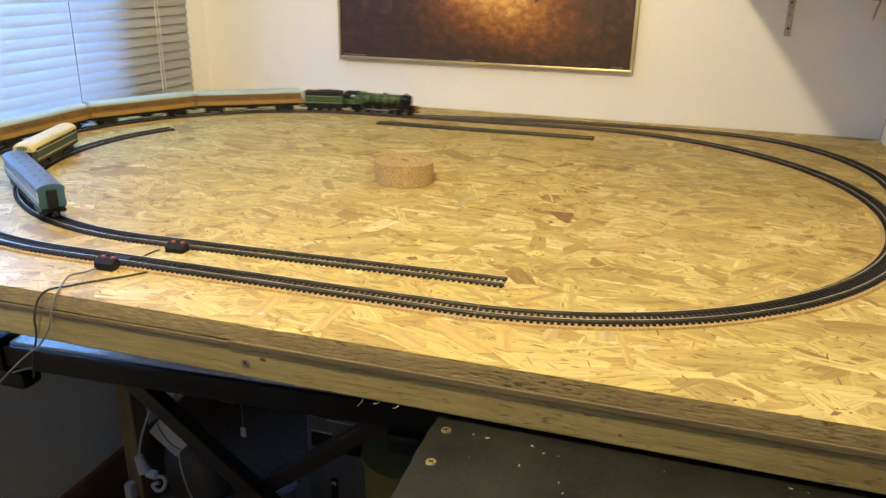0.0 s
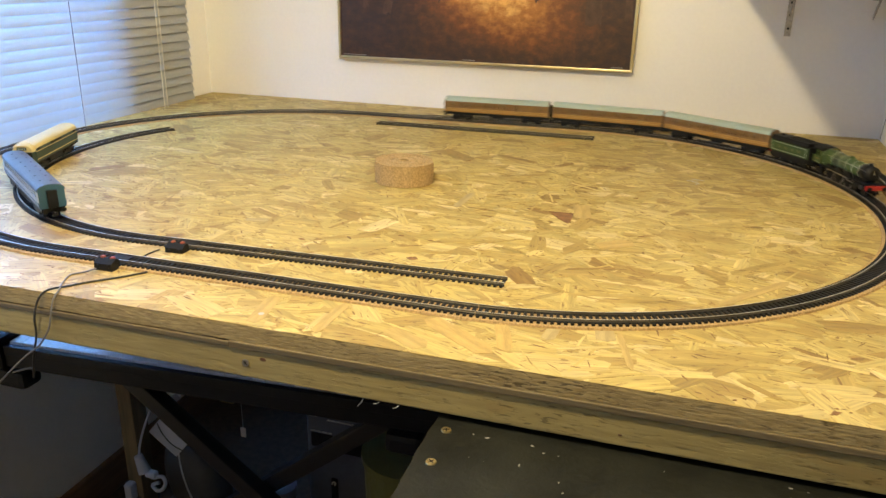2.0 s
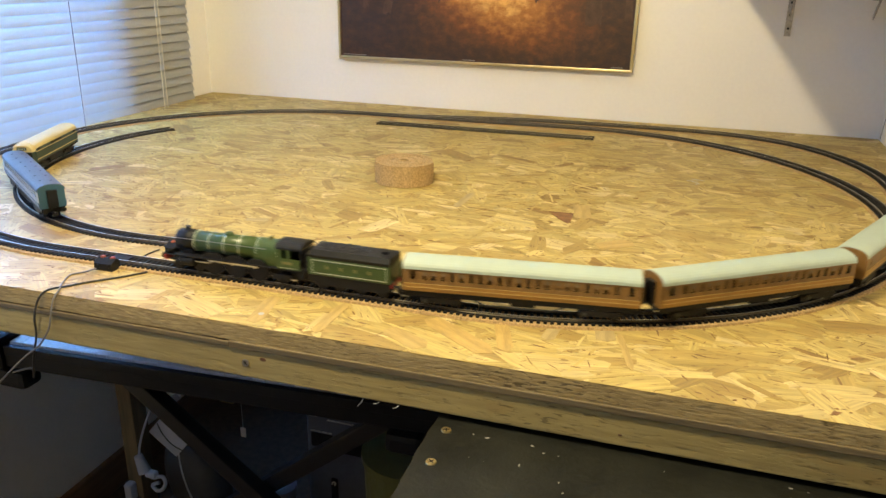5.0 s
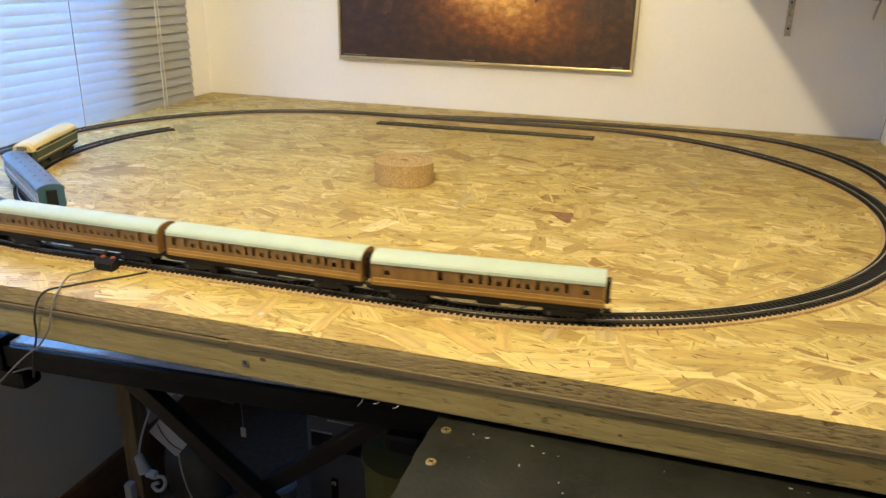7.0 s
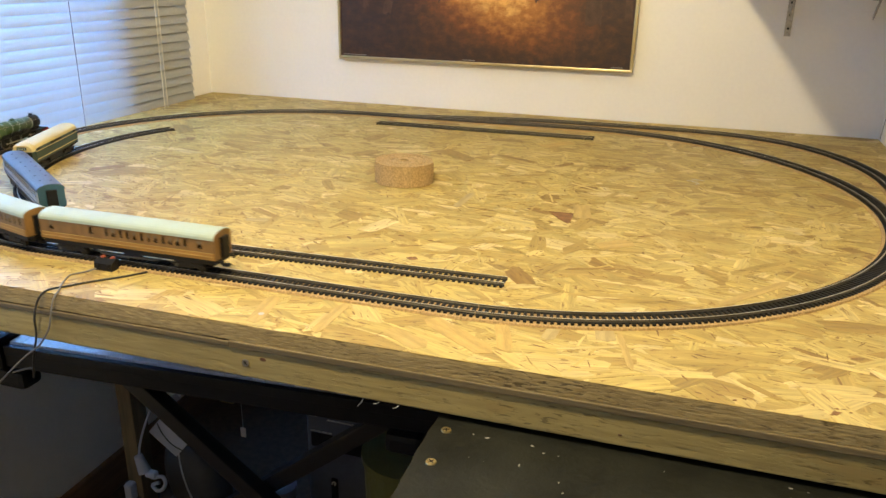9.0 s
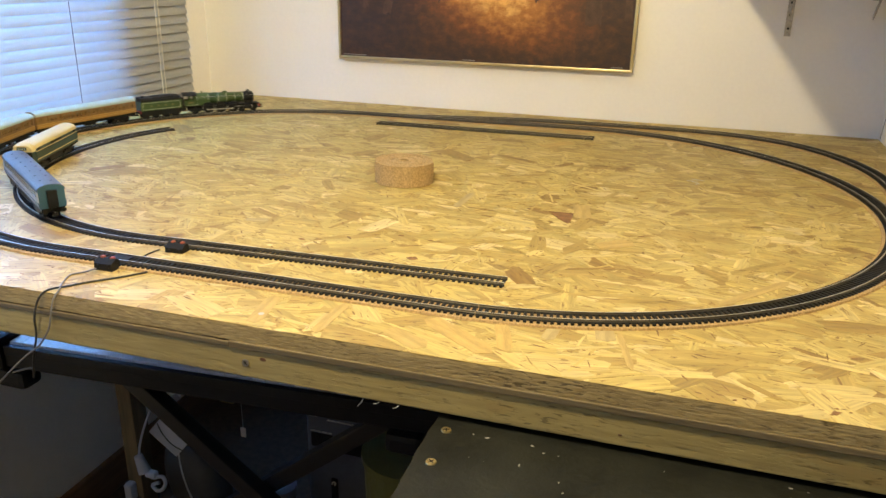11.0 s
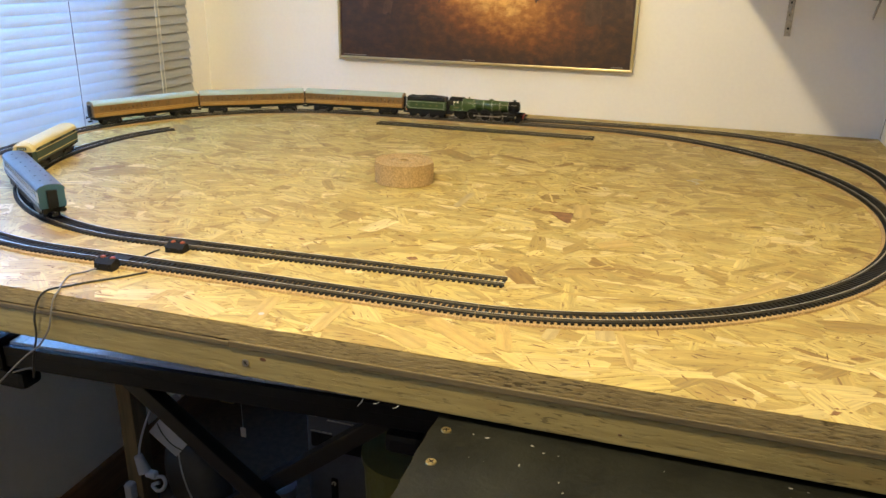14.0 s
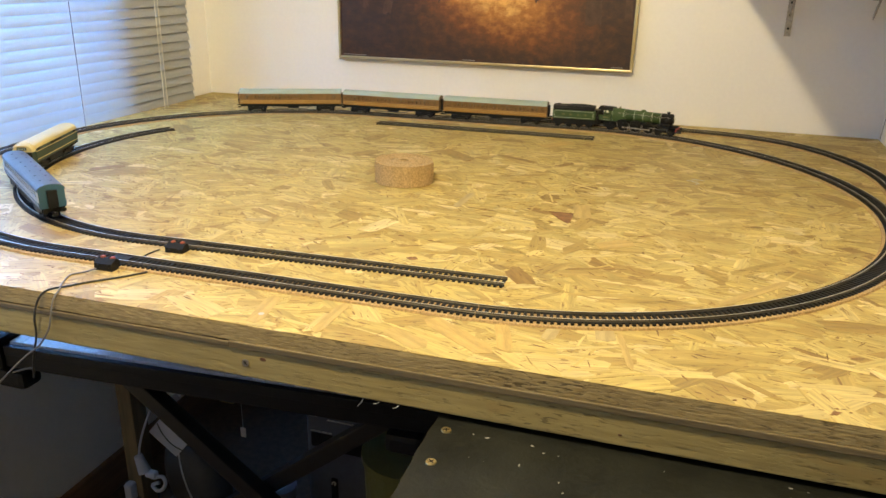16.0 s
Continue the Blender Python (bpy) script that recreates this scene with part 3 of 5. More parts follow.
def locomotive():
    c = thing("steam_locomotive", "apple green steam locomotive with black smokebox, white boiler bands", "model locomotive")
    part("running_plate", box(-0.084, 0.080, -0.0165, 0.0165, 0.0185, 0.0198, 0.0004), BLACK, c)
    part("frame", box(-0.080, 0.078, -0.0055, 0.0055, 0.006, 0.0185, 0.0006), BLACK, c)
    part("boiler", rod(0.0122, 0.078, pose(0.007, 0, 0.0335, 0, 90), 40, r2=0.0114), GREEN, c, "glossy apple green boiler", True)
    part("firebox", prism([(-0.0118, 0.0198), (0.0118, 0.0198), (0.0134, 0.030), *[(0.0134 * math.cos(math.pi * i / 16), 0.0338 + 0.0126 * math.sin(math.pi * i / 16)) for i in range(17)], (-0.0134, 0.030)], -0.060, -0.030), GREEN, c)
    smoke = part("smokebox", rod(0.0119, 0.023, pose(0.0570, 0, 0.0335, 0, 90), 40), BLACK, c, "matt black smokebox", True)
    part("smokebox_door", rod(0.0100, 0.0022, pose(0.0692, 0, 0.0335, 0, 90), 32, r2=0.0075), BLACK, smoke)
    part("door_handle", box(0.0702, 0.0712, -0.0004, 0.0004, 0.0335, 0.0385), SILVER, smoke)
    part("saddle", box(0.048, 0.066, -0.009, 0.009, 0.0198, 0.025, 0.001), BLACK, c)
    ch = rod(0.0036, 0.005, pose(0.0585, 0, 0.0458), 20, r2=0.0029)
    rod(0.0034, 0.0012, pose(0.0585, 0, 0.0485), 20, r2=0.0037, bm=ch)
    part("chimney", ch, BLACK, c, smooth=False)
    dm = bmesh.new()
    bmesh.ops.create_uvsphere(dm, u_segments=18, v_segments=10, radius=1, matrix=Matrix.Translation((0.006, 0, 0.0455)) @ Matrix.Diagonal((0.0058, 0.0042, 0.0034, 1)))
    part("dome", dm, GREEN, c, smooth=True)
    for y in (-0.0025, 0.0025):
        part("safety_valve", rod(0.0013, 0.004, pose(-0.046, y, 0.0478), 10), GOLD, c)
    for x, r in ((0.0452, 0.01215), (0.027, 0.0119), (0.008, 0.0121), (-0.011, 0.0124), (-0.0305, 0.0128)):
        part("boiler_band", rod(r + 0.0001, 0.0012, pose(x, 0, 0.0335, 0, 90), 40), LINING, c, "thin white lined band", True)
    for x in (-0.0335, -0.0585):
        out = [(0.0136 * math.cos(math.pi * i / 16), 0.0338 + 0.0128 * math.sin(math.pi * i / 16)) for i in range(17)]
        part("boiler_band", prism([(0.0121, 0.0205), *out, (-0.0121, 0.0205)], x - 0.0004, x + 0.0004), LINING, c)
    for s in (-1, 1):
        part("handrail", rod(0.00025, 0.112, pose(0.010, s * 0.0126, 0.0385, 0, 90), 6), STEEL, c)
        side = box(-0.0865, -0.060, s * 0.0152 - 0.0006, s * 0.0152 + 0.0006, 0.0198, 0.0315)
        box(-0.0655, -0.060, s * 0.0152 - 0.0006, s * 0.0152 + 0.0006, 0.0315, 0.042, bm=side)
        box(-0.075, -0.0715, s * 0.0152 - 0.0006, s * 0.0152 + 0.0006, 0.0315, 0.042, bm=side)
        cs = part("cab_side", side, GREEN, c)
        part("lining", box(-0.082, -0.062, s * 0.0159 - 0.0001, s * 0.0159 + 0.0001, 0.0212, 0.0217), LINING, cs)
        part("number_mark", box(-0.078, -0.066, s * 0.0159 - 0.0001, s * 0.0159 + 0.0001, 0.0255, 0.0285), GOLD, cs)
        part("step", box(-0.083, -0.076, s * 0.0155 - 0.001, s * 0.0155 + 0.001, 0.008, 0.009), SILVER, c)
        cyl = part("cylinder", rod(0.0052, 0.018, pose(0.0535, s * 0.0128, 0.0125, 0, 90), 20), BLACK, c)
        part("cylinder_cover", rod(0.0036, 0.0012, pose(0.0632, s * 0.0128, 0.0125, 0, 90), 16), SILVER, cyl)
        part("slide_bar", box(0.024, 0.045, s * 0.0150 - 0.0005, s * 0.0150 + 0.0005, 0.0138, 0.0146), SILVER, c)
        for x in (0.022, -0.006, -0.034):
            out = [(x + 0.0118 * math.cos(math.pi * i / 14), 0.0198 + 0.0062 * math.sin(math.pi * i / 14)) for i in range(15)]
            part("splasher", prism(out, s * 0.0125 - 0.0022, s * 0.0125 + 0.0022, axis="y"), BLACK, c)
    part("cab_front", box(-0.0612, -0.0600, -0.0150, 0.0150, 0.0198, 0.0425), GREEN, c)
    part("cab_roof", prism(arch(0.0160, 0.0418, 0.0068), -0.0890, -0.0585), BLACK, c)
    part("fall_plate", box(-0.0915, -0.0835, -0.0145, 0.0145, 0.0095, 0.0215), BLACK, c)
    part("cab_doors", box(-0.0885, -0.0870, -0.0150, 0.0150, 0.0198, 0.0400), BLACK, c)
    part("cab_floor", box(-0.084, -0.0612, -0.0145, 0.0145, 0.0198, 0.0215), BLACK, c)
    beam = part("buffer_beam", box(0.0798, 0.0815, -0.0165, 0.0165, 0.0115, 0.0185, 0.0004), RED, c, "bright red buffer beam")
    for s in (-1, 1):
        bf = rod(0.0014, 0.005, pose(0.0835, s * 0.0115, 0.0150, 0, 90), 10)
        rod(0.0031, 0.0009, pose(0.0860, s * 0.0115, 0.0150, 0, 90), 14, bm=bf)
        part("buffer", bf, BLACK, beam)
    part("front_coupling", box(0.080, 0.089, -0.003, 0.003, 0.007, 0.0095, 0.0006), BLACK, c)
    part("front_footplate", prism([(0.068, 0.0198), (0.080, 0.0198), (0.080, 0.0185), (0.066, 0.0185)], -0.0160, 0.0160, axis="y"), BLACK, c)
    for x in (0.068, 0.041):
        for s in (-1, 1):
            part("bogie_wheel", wheel_mesh(0.0062), BLACK, c).matrix_basis = pose(x, s * 0.0092, 0.0062, 0, 0, 180 if s > 0 else 0)
    for s in (-1, 1):
        part("trailing_wheel", wheel_mesh(0.0072), BLACK, c).matrix_basis = pose(-0.063, s * 0.0092, 0.0072, 0, 0, 180 if s > 0 else 0)
        part("trailing_frame", box(-0.076, -0.052, s * 0.0135 - 0.0007, s * 0.0135 + 0.0007, 0.006, 0.0125, 0.0006), BLACK, c)
    drivers, rods = [], []
    for s in (-1, 1):
        for x in (0.022, -0.006, -0.034):
            w = part("driving_wheel", wheel_mesh(DRIVER_R), BLACK, c)
            w.matrix_basis = pose(x, s * 0.0092, DRIVER_R)
            part("tyre", ring(DRIVER_R, DRIVER_R - 0.0008, 0.0024, s), STEEL, w)
            for k in range(9):
                a = 2 * math.pi * k / 9
                sp = box(0.003, DRIVER_R - 0.001, -0.0013, 0.0013, -0.00045, 0.00045)
                bmesh.ops.rotate(sp, verts=sp.verts, cent=(0, 0, 0), matrix=Matrix.Rotation(a, 3, "Y"))
                bmesh.ops.translate(sp, verts=sp.verts, vec=(0, s * 0.0006, 0))
                part("spoke", sp, BLACK, w)
            drivers.append((w, x, s))
        bar = box(-0.036, 0.024, -0.0004, 0.0004, -0.0009, 0.0009)
        for x in (0.022, -0.006, -0.034):
            rod(0.0019, 0.0012, pose(x, 0, 0, 90), 12, bm=bar)
        rods.append((part("coupling_rod", bar, SILVER, c), s))
    return c, drivers, rods


DRIVER_R, CRANK = 0.0130, 0.0042


def ring(r0, r1, w, s):
    bm = bmesh.new()
    n, loops = 28, []
    for r, y in ((r0, -w / 2), (r0, w / 2), (r1, w / 2), (r1, -w / 2)):
        loops.append([bm.verts.new((r * math.cos(2 * math.pi * i / n), y + s * 0.0004, r * math.sin(2 * math.pi * i / n))) for i in range(n)])
    for a, b in zip(loops, loops[1:] + loops[:1]):
        for i in range(n):
            bm.faces.new((a[i], a[(i + 1) % n], b[(i + 1) % n], b[i]))
    bmesh.ops.recalc_face_normals(bm, faces=bm.faces)
    return bm


LOCO, DRIVERS, RODS = locomotive()


def tender():
    c = thing("locomotive_tender", "green coal tender with white lining and black top", "model locomotive tender")
    part("body", box(-0.047, 0.0455, -0.0160, 0.0160, 0.0185, 0.0375, 0.0006), GREEN, c)
    part("front_bulkhead", box(0.0455, 0.0495, -0.0150, 0.0150, 0.0175, 0.0400), BLACK, c)
    part("upper_body", prism([(-0.0160, 0.0375), (0.0160, 0.0375), (0.0168, 0.041), (0.0130, 0.0462), (-0.0130, 0.0462), (-0.0168, 0.041)], -0.0465, 0.0435), BLACK, c)
    heap = bmesh.new()
    bmesh.ops.create_grid(heap, x_segments=26, y_segments=12, size=0.5, matrix=Matrix.Diagonal((0.060, 0.024, 1, 1)))
    for v in heap.verts:
        e = max(0, 1 - (abs(v.co.x) / 0.031) ** 4) * max(0, 1 - (abs(v.co.y) / 0.0125) ** 4)
        v.co.z = 0.0458 + e * (0.0028 + 0.0022 * noise.noise(v.co * 260))
        v.co.x += 0.010
    part("coal_load", heap, COAL, c)
    part("filler", rod(0.0035, 0.003, pose(-0.036, 0, 0.0474), 16), BLACK, c)
    for s in (-1, 1):
        y = s * 0.0162
        for x0, x1, z0, z1 in ((-0.043, 0.041, 0.0208, 0.0215), (-0.043, 0.041, 0.0350, 0.0357), (-0.043, -0.0423, 0.0215, 0.0350), (0.0403, 0.041, 0.0215, 0.0350)):
            part("lining", box(x0, x1, y - 0.00018, y + 0.00018, z0, z1), LINING, c)
        for x in (-0.024, -0.008, 0.008, 0.024):
            part("gold_mark", box(x - 0.0018, x + 0.0018, y - 0.00015, y + 0.00015, 0.0265, 0.0300), GOLD, c)
        out = [(-0.047, 0.0185), (0.044, 0.0185), (0.044, 0.011), (0.038, 0.007), (-0.040, 0.007), (-0.047, 0.011)]
        part("side_frame", prism(out, s * 0.0138 - 0.0008, s * 0.0138 + 0.0008, axis="y"), BLACK, c)
        for x in (-0.036, -0.011, 0.012, 0.033):
            part("wheel", wheel_mesh(0.0064), BLACK, c).matrix_basis = pose(x, s * 0.0092, 0.0064, 0, 0, 180 if s > 0 else 0)
    part("chassis", box(-0.046, 0.0495, -0.0130, 0.0130, 0.0095, 0.0185), BLACK, c)
    part("buffer_beam", box(-0.0482, -0.0472, -0.0160, 0.0160, 0.0135, 0.0180, 0.0003), RED, c, "red rear buffer beam")
    end_gear(c, -0.0488, -1)
    part("drawbar", box(0.043, 0.052, -0.002, 0.002, 0.010, 0.012), BLACK, c)
    return c


TENDER = tender()
INNER_RT = 0.0048


def on_inner(deg, a):
    """Pose of a vehicle on the inner curve, with its bogies a metres from its middle."""
    k = math.degrees(math.asin(a / IR))
    r = IR * math.cos(math.radians(k))
    return pose(IC.x + r * math.cos(radians(deg)), IC.y + r * math.sin(radians(deg)), T + INNER_RT, 0, 0, deg + 90)


BLUE_COACH = coach("blue and pale grey passenger coach parked on the inner track", "", 0.236,
                   [(x * 0.0126 - 0.101, 0.0085, False) for x in range(17)], BLUE, PALE, BLUE_ROOF, BLUE, on_inner(BLUE_AT, 0.085), band=0.0265, low_line=PALE, pane=PANE)
for i in range(7):
    for y in (-0.006, 0.006):
        part("roof_vent", rod(0.0014, 0.0012, pose(-0.095 + i * 0.031 + (0.006 if y > 0 else 0), y, 0.0498), 10), BLACK, BLUE_COACH)


def railcar(m):
    """Parked diesel railcar with a cream roof that comes down over its sloping cab end."""
    c = thing("diesel_railcar", "dark green diesel railcar with cream roof and lining", "model railcar", m)
    h, half, z0, eave, top = 0.090, 0.0172, 0.0165, 0.0400, 0.0500
    part("body", prism([(-half + 0.001, z0), (half - 0.001, z0), (half, z0 + 0.004), (half, 0.034), (half - 0.0008, eave), (-half + 0.0008, eave), (-half, 0.034), (-half, z0 + 0.004)], -h, h - 0.012), GREEN_D, c)
    part("roof", prism(arch(half + 0.0003, eave, top - eave), -h, h - 0.010), CREAM, c, "cream painted roof", False)
    nose = bmesh.new()
    secs = []
    for x, k, zt in ((h - 0.012, 1.0, top), (h - 0.006, 0.97, top - 0.0006), (h - 0.001, 0.90, top - 0.003)):
        sec = [(half * k * math.cos(math.pi * i / 12), 0.036 + (zt - 0.036) * math.sin(math.pi * i / 12) ** 0.8) for i in range(13)]
        secs.append([nose.verts.new((x, a, b)) for a, b in sec])
    for a, b in zip(secs, secs[1:]):
        for i in range(12):
            nose.faces.new((a[i], a[i + 1], b[i + 1], b[i]))
        nose.faces.new((a[0], b[0], b[12], a[12]))
    nose.faces.new(secs[0]), nose.faces.new(secs[-1])
    bmesh.ops.recalc_face_normals(nose, faces=nose.faces)
    part("cab_roof", nose, CREAM, c)
    part("cab_front", prism([(-half + 0.001, z0), (half - 0.001, z0), (half * 0.95, 0.036), (-half * 0.95, 0.036)], h - 0.012, h), GREEN_D, c)
    for y in (-0.0105, 0, 0.0105):
        part("cab_window", box(h - 0.0004, h + 0.0004, y - 0.0046, y + 0.0046, 0.0285, 0.0355, 0.0003), PANE, c)
    hc = part("headcode_panel", box(h - 0.0035, h + 0.0003, -0.0075, 0.0075, 0.0392, 0.0440, 0.0003), BLACK, c)
    for y in (-0.0048, -0.0016, 0.0016, 0.0048):
        part("panel_mark", box(h + 0.0003, h + 0.0005, y - 0.001, y + 0.001, 0.0402, 0.0428), LINING, hc)
    for s in (-1, 1):
        for z in (0.0215, 0.0345):
            part("lining", box(-h, h - 0.012, s * (half + 0.0002) - 0.0002, s * (half + 0.0002) + 0.0002, z - 0.0005, z + 0.0005), CREAM, c)
        for x in (h - 0.022, -h + 0.012):
            part("door_window", box(x - 0.003, x + 0.003, s * (half - 0.0001) - 0.0004, s * (half - 0.0001) + 0.0004, 0.0365, 0.0395), PANE, c)
        part("grille", box(-0.02, 0.02, s * (half - 0.0002) - 0.0005, s * (half - 0.0002) + 0.0005, 0.0362, 0.0392), BLACK, c)
        part("fuel_tank", box(-0.026, 0.026, s * 0.008 - 0.006, s * 0.008 + 0.006, 0.005, 0.0165, 0.001), BLACK, c)
    part("underframe", box(-h + 0.002, h - 0.002, -half + 0.003, half - 0.003, 0.013, 0.0165), BLACK, c)
    for x in (-h + 0.036, h - 0.036):
        bogie(c, x, 0.034, 0.0068)
    for x, way in ((-h, -1), (h, 1)):
        end_gear(c, x, way)
    return c


RAILCAR = railcar(on_inner(RAILCAR_AT, 0.055))

# ---- things on the table ----
random.seed(11)


def dark_strand(x, y, pts, turn):
    bm = bmesh.new()
    lo = [bm.verts.new((a, b, 0.0)) for a, b in pts]
    hi = [bm.verts.new((a * 0.96, b * 0.96, 0.0005)) for a, b in pts]
    k = len(pts)
    for i in range(k):
        bm.faces.new((lo[i], lo[(i + 1) % k], hi[(i + 1) % k], hi[i]))
    bm.faces.new(hi)
    part("wood_strand", bm, FLAKE, table).matrix_basis = pose(x, y, 0.0004, 0, 0, turn)


dark_strand(-0.294, 0.827, [(-0.008, 0), (-0.003, -0.005), (0.003, -0.0055), (0.008, -0.001), (0.003, 0.005), (-0.003, 0.004)], 5)
dark_strand(-0.150, 1.058, [(-0.020, 0.022), (0.016, 0.022), (0.015, -0.010), (0.012, -0.030), (-0.004, -0.010)], 4)
dark_strand(-0.451, 0.844, [(-0.006, 0), (-0.001, -0.003), (0.006, -0.001), (0.001, 0.003)], -10)
dark_strand(0.145, 0.611, [(-0.006, 0), (-0.001, -0.0025), (0.006, -0.001), (0.001, 0.003)], 40)
dark_strand(-0.655, 1.06, [(-0.006, 0), (0.0, -0.0018), (0.007, 0), (0.0, 0.0018)], 30)


BARK = material("bark", (0.17, 0.095, 0.033), 0.65, vary=0.6, scale=18, bump=0.2)
TAN = material("tan_strand", (0.41, 0.29, 0.10), 0.55, vary=0.25, scale=60, bump=0.2, stretch=(0.3, 2, 1))
GREYISH = material("grey_strand", (0.38, 0.29, 0.13), 0.55, vary=0.25, scale=60, bump=0.2, stretch=(0.3, 2, 1))


def strand(x, y, length, width, turn, mat):
    a, b = length / 2, width / 2
    pts = [(-a, -b * 0.5), (-a * 0.7, -b), (a * 0.8, -b * 0.9), (a, b * 0.2), (a * 0.7, b), (-a * 0.9, b * 0.8)]
    part("wood_strand", slab(pts, 0.0, 0.00025), mat, table).matrix_basis = pose(x, y, 0.0004, 0, 0, turn)


REDDISH = material("reddish_strand", (0.44, 0.30, 0.095), 0.55, vary=0.25, scale=60, bump=0.2, stretch=(0.3, 2, 1))
for x, y, length, width, turn, mat in ((-0.388, 0.638, 0.069, 0.017, 98, TAN), (-0.315, 0.641, 0.074, 0.013, 89, TAN), (-0.228, 0.623, 0.055, 0.022, -30, TAN), (-0.182, 0.645, 0.095, 0.024, -35, REDDISH),
                                       (-0.141, 0.660, 0.070, 0.016, -74, REDDISH), (-0.098, 0.680, 0.034, 0.014, -98, GREYISH), (-0.048, 0.696, 0.034, 0.020, -82, GREYISH), (-0.125, 1.093, 0.074, 0.026, -82, TAN),
                                       (-0.065, 0.964, 0.054, 0.028, 36, REDDISH), (-0.304, 1.091, 0.086, 0.013, 87, GREYISH), (-0.236, 1.538, 0.083, 0.030, 48, REDDISH), (-0.026, 0.665, 0.075, 0.007, -76, TAN),
                                       (0.099, 0.855, 0.126, 0.013, 50, TAN), (-0.644, 0.886, 0.055, 0.009, 0, TAN), (-0.546, 0.895, 0.034, 0.014, 10, GREYISH), (-0.632, 1.126, 0.03, 0.012, 20, GREYISH)):
    strand(x, y, length, width, turn, mat)
for x, y, r in ((0.147, 0.619, 0.0018), (0.157, 0.616, 0.0013), (0.068, 0.606, 0.0022), (0.076, 0.611, 0.0018), (-0.056, 1.193, 0.004), (-0.366, 1.339, 0.004), (-0.201, 1.261, 0.004), (-0.293, 0.895, 0.004), (-0.336, 0.901, 0.004), (-0.035, 1.007, 0.004)):
    dark_strand(x, y, [(-r, 0), (-r * 0.3, -r * 0.45), (r * 0.7, -r * 0.35), (r, r * 0.1), (r * 0.2, r * 0.5)], random.uniform(-30, 30))
ring_ = part("screw_hole", rod(0.0030, 0.0004, pose(0, 0, 0), 18), PALE, table, "bare ring round a sunk screw")
ring_.matrix_basis = pose(-0.384, 0.625, 0.0007)


def cork_roll():
    c = thing("cork_roll", "coiled roll of brown cork strip standing on the board", "cork roll", pose(-0.4285, 1.1655, T))
    turns, r0, r1, n = 9.0, 0.008, 0.0485, 400
    bm = bmesh.new()
    rings = []
    for i in range(n + 1):
        a = 2 * math.pi * turns * i / n
        r = r0 + (r1 - r0) * i / n
        wob = 0.0003 * math.sin(a * 2.3)
        rings.append([bm.verts.new(((r + d + wob) * math.cos(a), (r + d + wob) * math.sin(a), z + 0.0006 * math.sin(a * 0.37))) for d, z in ((-0.0020, 0.0006), (0.0022, 0.0006), (0.0022, 0.0350), (-0.0020, 0.0350))])
    for p, q in zip(rings, rings[1:]):
        for k in range(4):
            bm.faces.new((p[k], p[(k + 1) % 4], q[(k + 1) % 4], q[k]))
    bm.faces.new(rings[0]), bm.faces.new(rings[-1])
    bmesh.ops.recalc_face_normals(bm, faces=bm.faces)
    part("coil", bm, CORK, c)


cork_roll()


def power_clip(way, s, z, wires):
    """A clip that feeds the rails: a plate between the rails, a box at the side, two orange buttons."""
    x, y, h = way(s)
    flip = 180 if abs((math.degrees(h) + 360) % 360 - 180) < 60 else 0
    c = thing("power_clip", "black track power clip with two orange buttons", "power connector", pose(x, y, T + z, 0, 0, math.degrees(h) + flip), "power clips")
    part("plate", box(-0.011, 0.013, -0.0072, 0.0072, 0.0024, 0.0040, 0.0004), BLACK, c)
    part("arm", box(-0.008, 0.012, -0.017, -0.0072, 0.0005, 0.0022, 0.0004), BLACK, c)
    part("housing", prism([(-0.0300, 0.0 - z), (-0.0160, 0.0 - z), (-0.0160, 0.0085), (-0.0215, 0.0110), (-0.0300, 0.0060)], -0.013, 0.011), BLACK, c, "black plastic housing")
    for dx in (-0.0075, 0.0055):
        part("button", box(dx - 0.0022, dx + 0.0022, -0.0225, -0.0175, 0.0090, 0.0122, 0.0008), BUTTON, c, "orange push button")
        part("terminal", rod(0.0022, 0.002, pose(dx, -0.0303, 0.0030, 90), 12), BLACK, c)
    return c


BUTTON = material("orange_button", (0.36, 0.085, 0.04), 0.45, vary=0.1)
WIRE = material("wire_black", (0.015, 0.014, 0.014), 0.5, vary=0.2)
WIRE_G = material("wire_grey", (0.16, 0.15, 0.15), 0.45, vary=0.2)
power_clip(loop, LEN_B + LEN_R + 0.406, CORK_Z, 0)
power_clip(inner, 0.870 + 0.062, 0.0, 0)


def cord(name, pts, r, mat, label):
    tagged(part(name, tube([(x, y, T + z) for x, y, z in pts], r), mat, smooth=True), label, "wire")


cord("feed_wire", [(-0.554, 0.690, 0.0015), (-0.575, 0.662, 0.0015), (-0.600, 0.636, 0.0015), (-0.616, 0.616, 0.0016), (-0.626, 0.600, 0.0022), (-0.630, 0.590, -0.004), (-0.634, 0.584, -0.024), (-0.634, 0.582, -0.045), (-0.642, 0.580, -0.075), (-0.648, 0.582, -0.098), (-0.668, 0.60, -0.100), (-0.72, 0.62, -0.125)], 0.0012, WIRE, "thin black wire hanging over the table edge")
cord("feed_wire", [(-0.618, 0.664, 0.004), (-0.628, 0.655, 0.0016), (-0.636, 0.643, 0.0014), (-0.626, 0.620, 0.0014), (-0.614, 0.602, 0.0020), (-0.612, 0.591, -0.003), (-0.613, 0.585, -0.020), (-0.616, 0.582, -0.035), (-0.630, 0.580, -0.055), (-0.652, 0.580, -0.072), (-0.69, 0.584, -0.105), (-0.74, 0.59, -0.15)], 0.0010, WIRE_G, "thin grey wire hanging over the table edge")
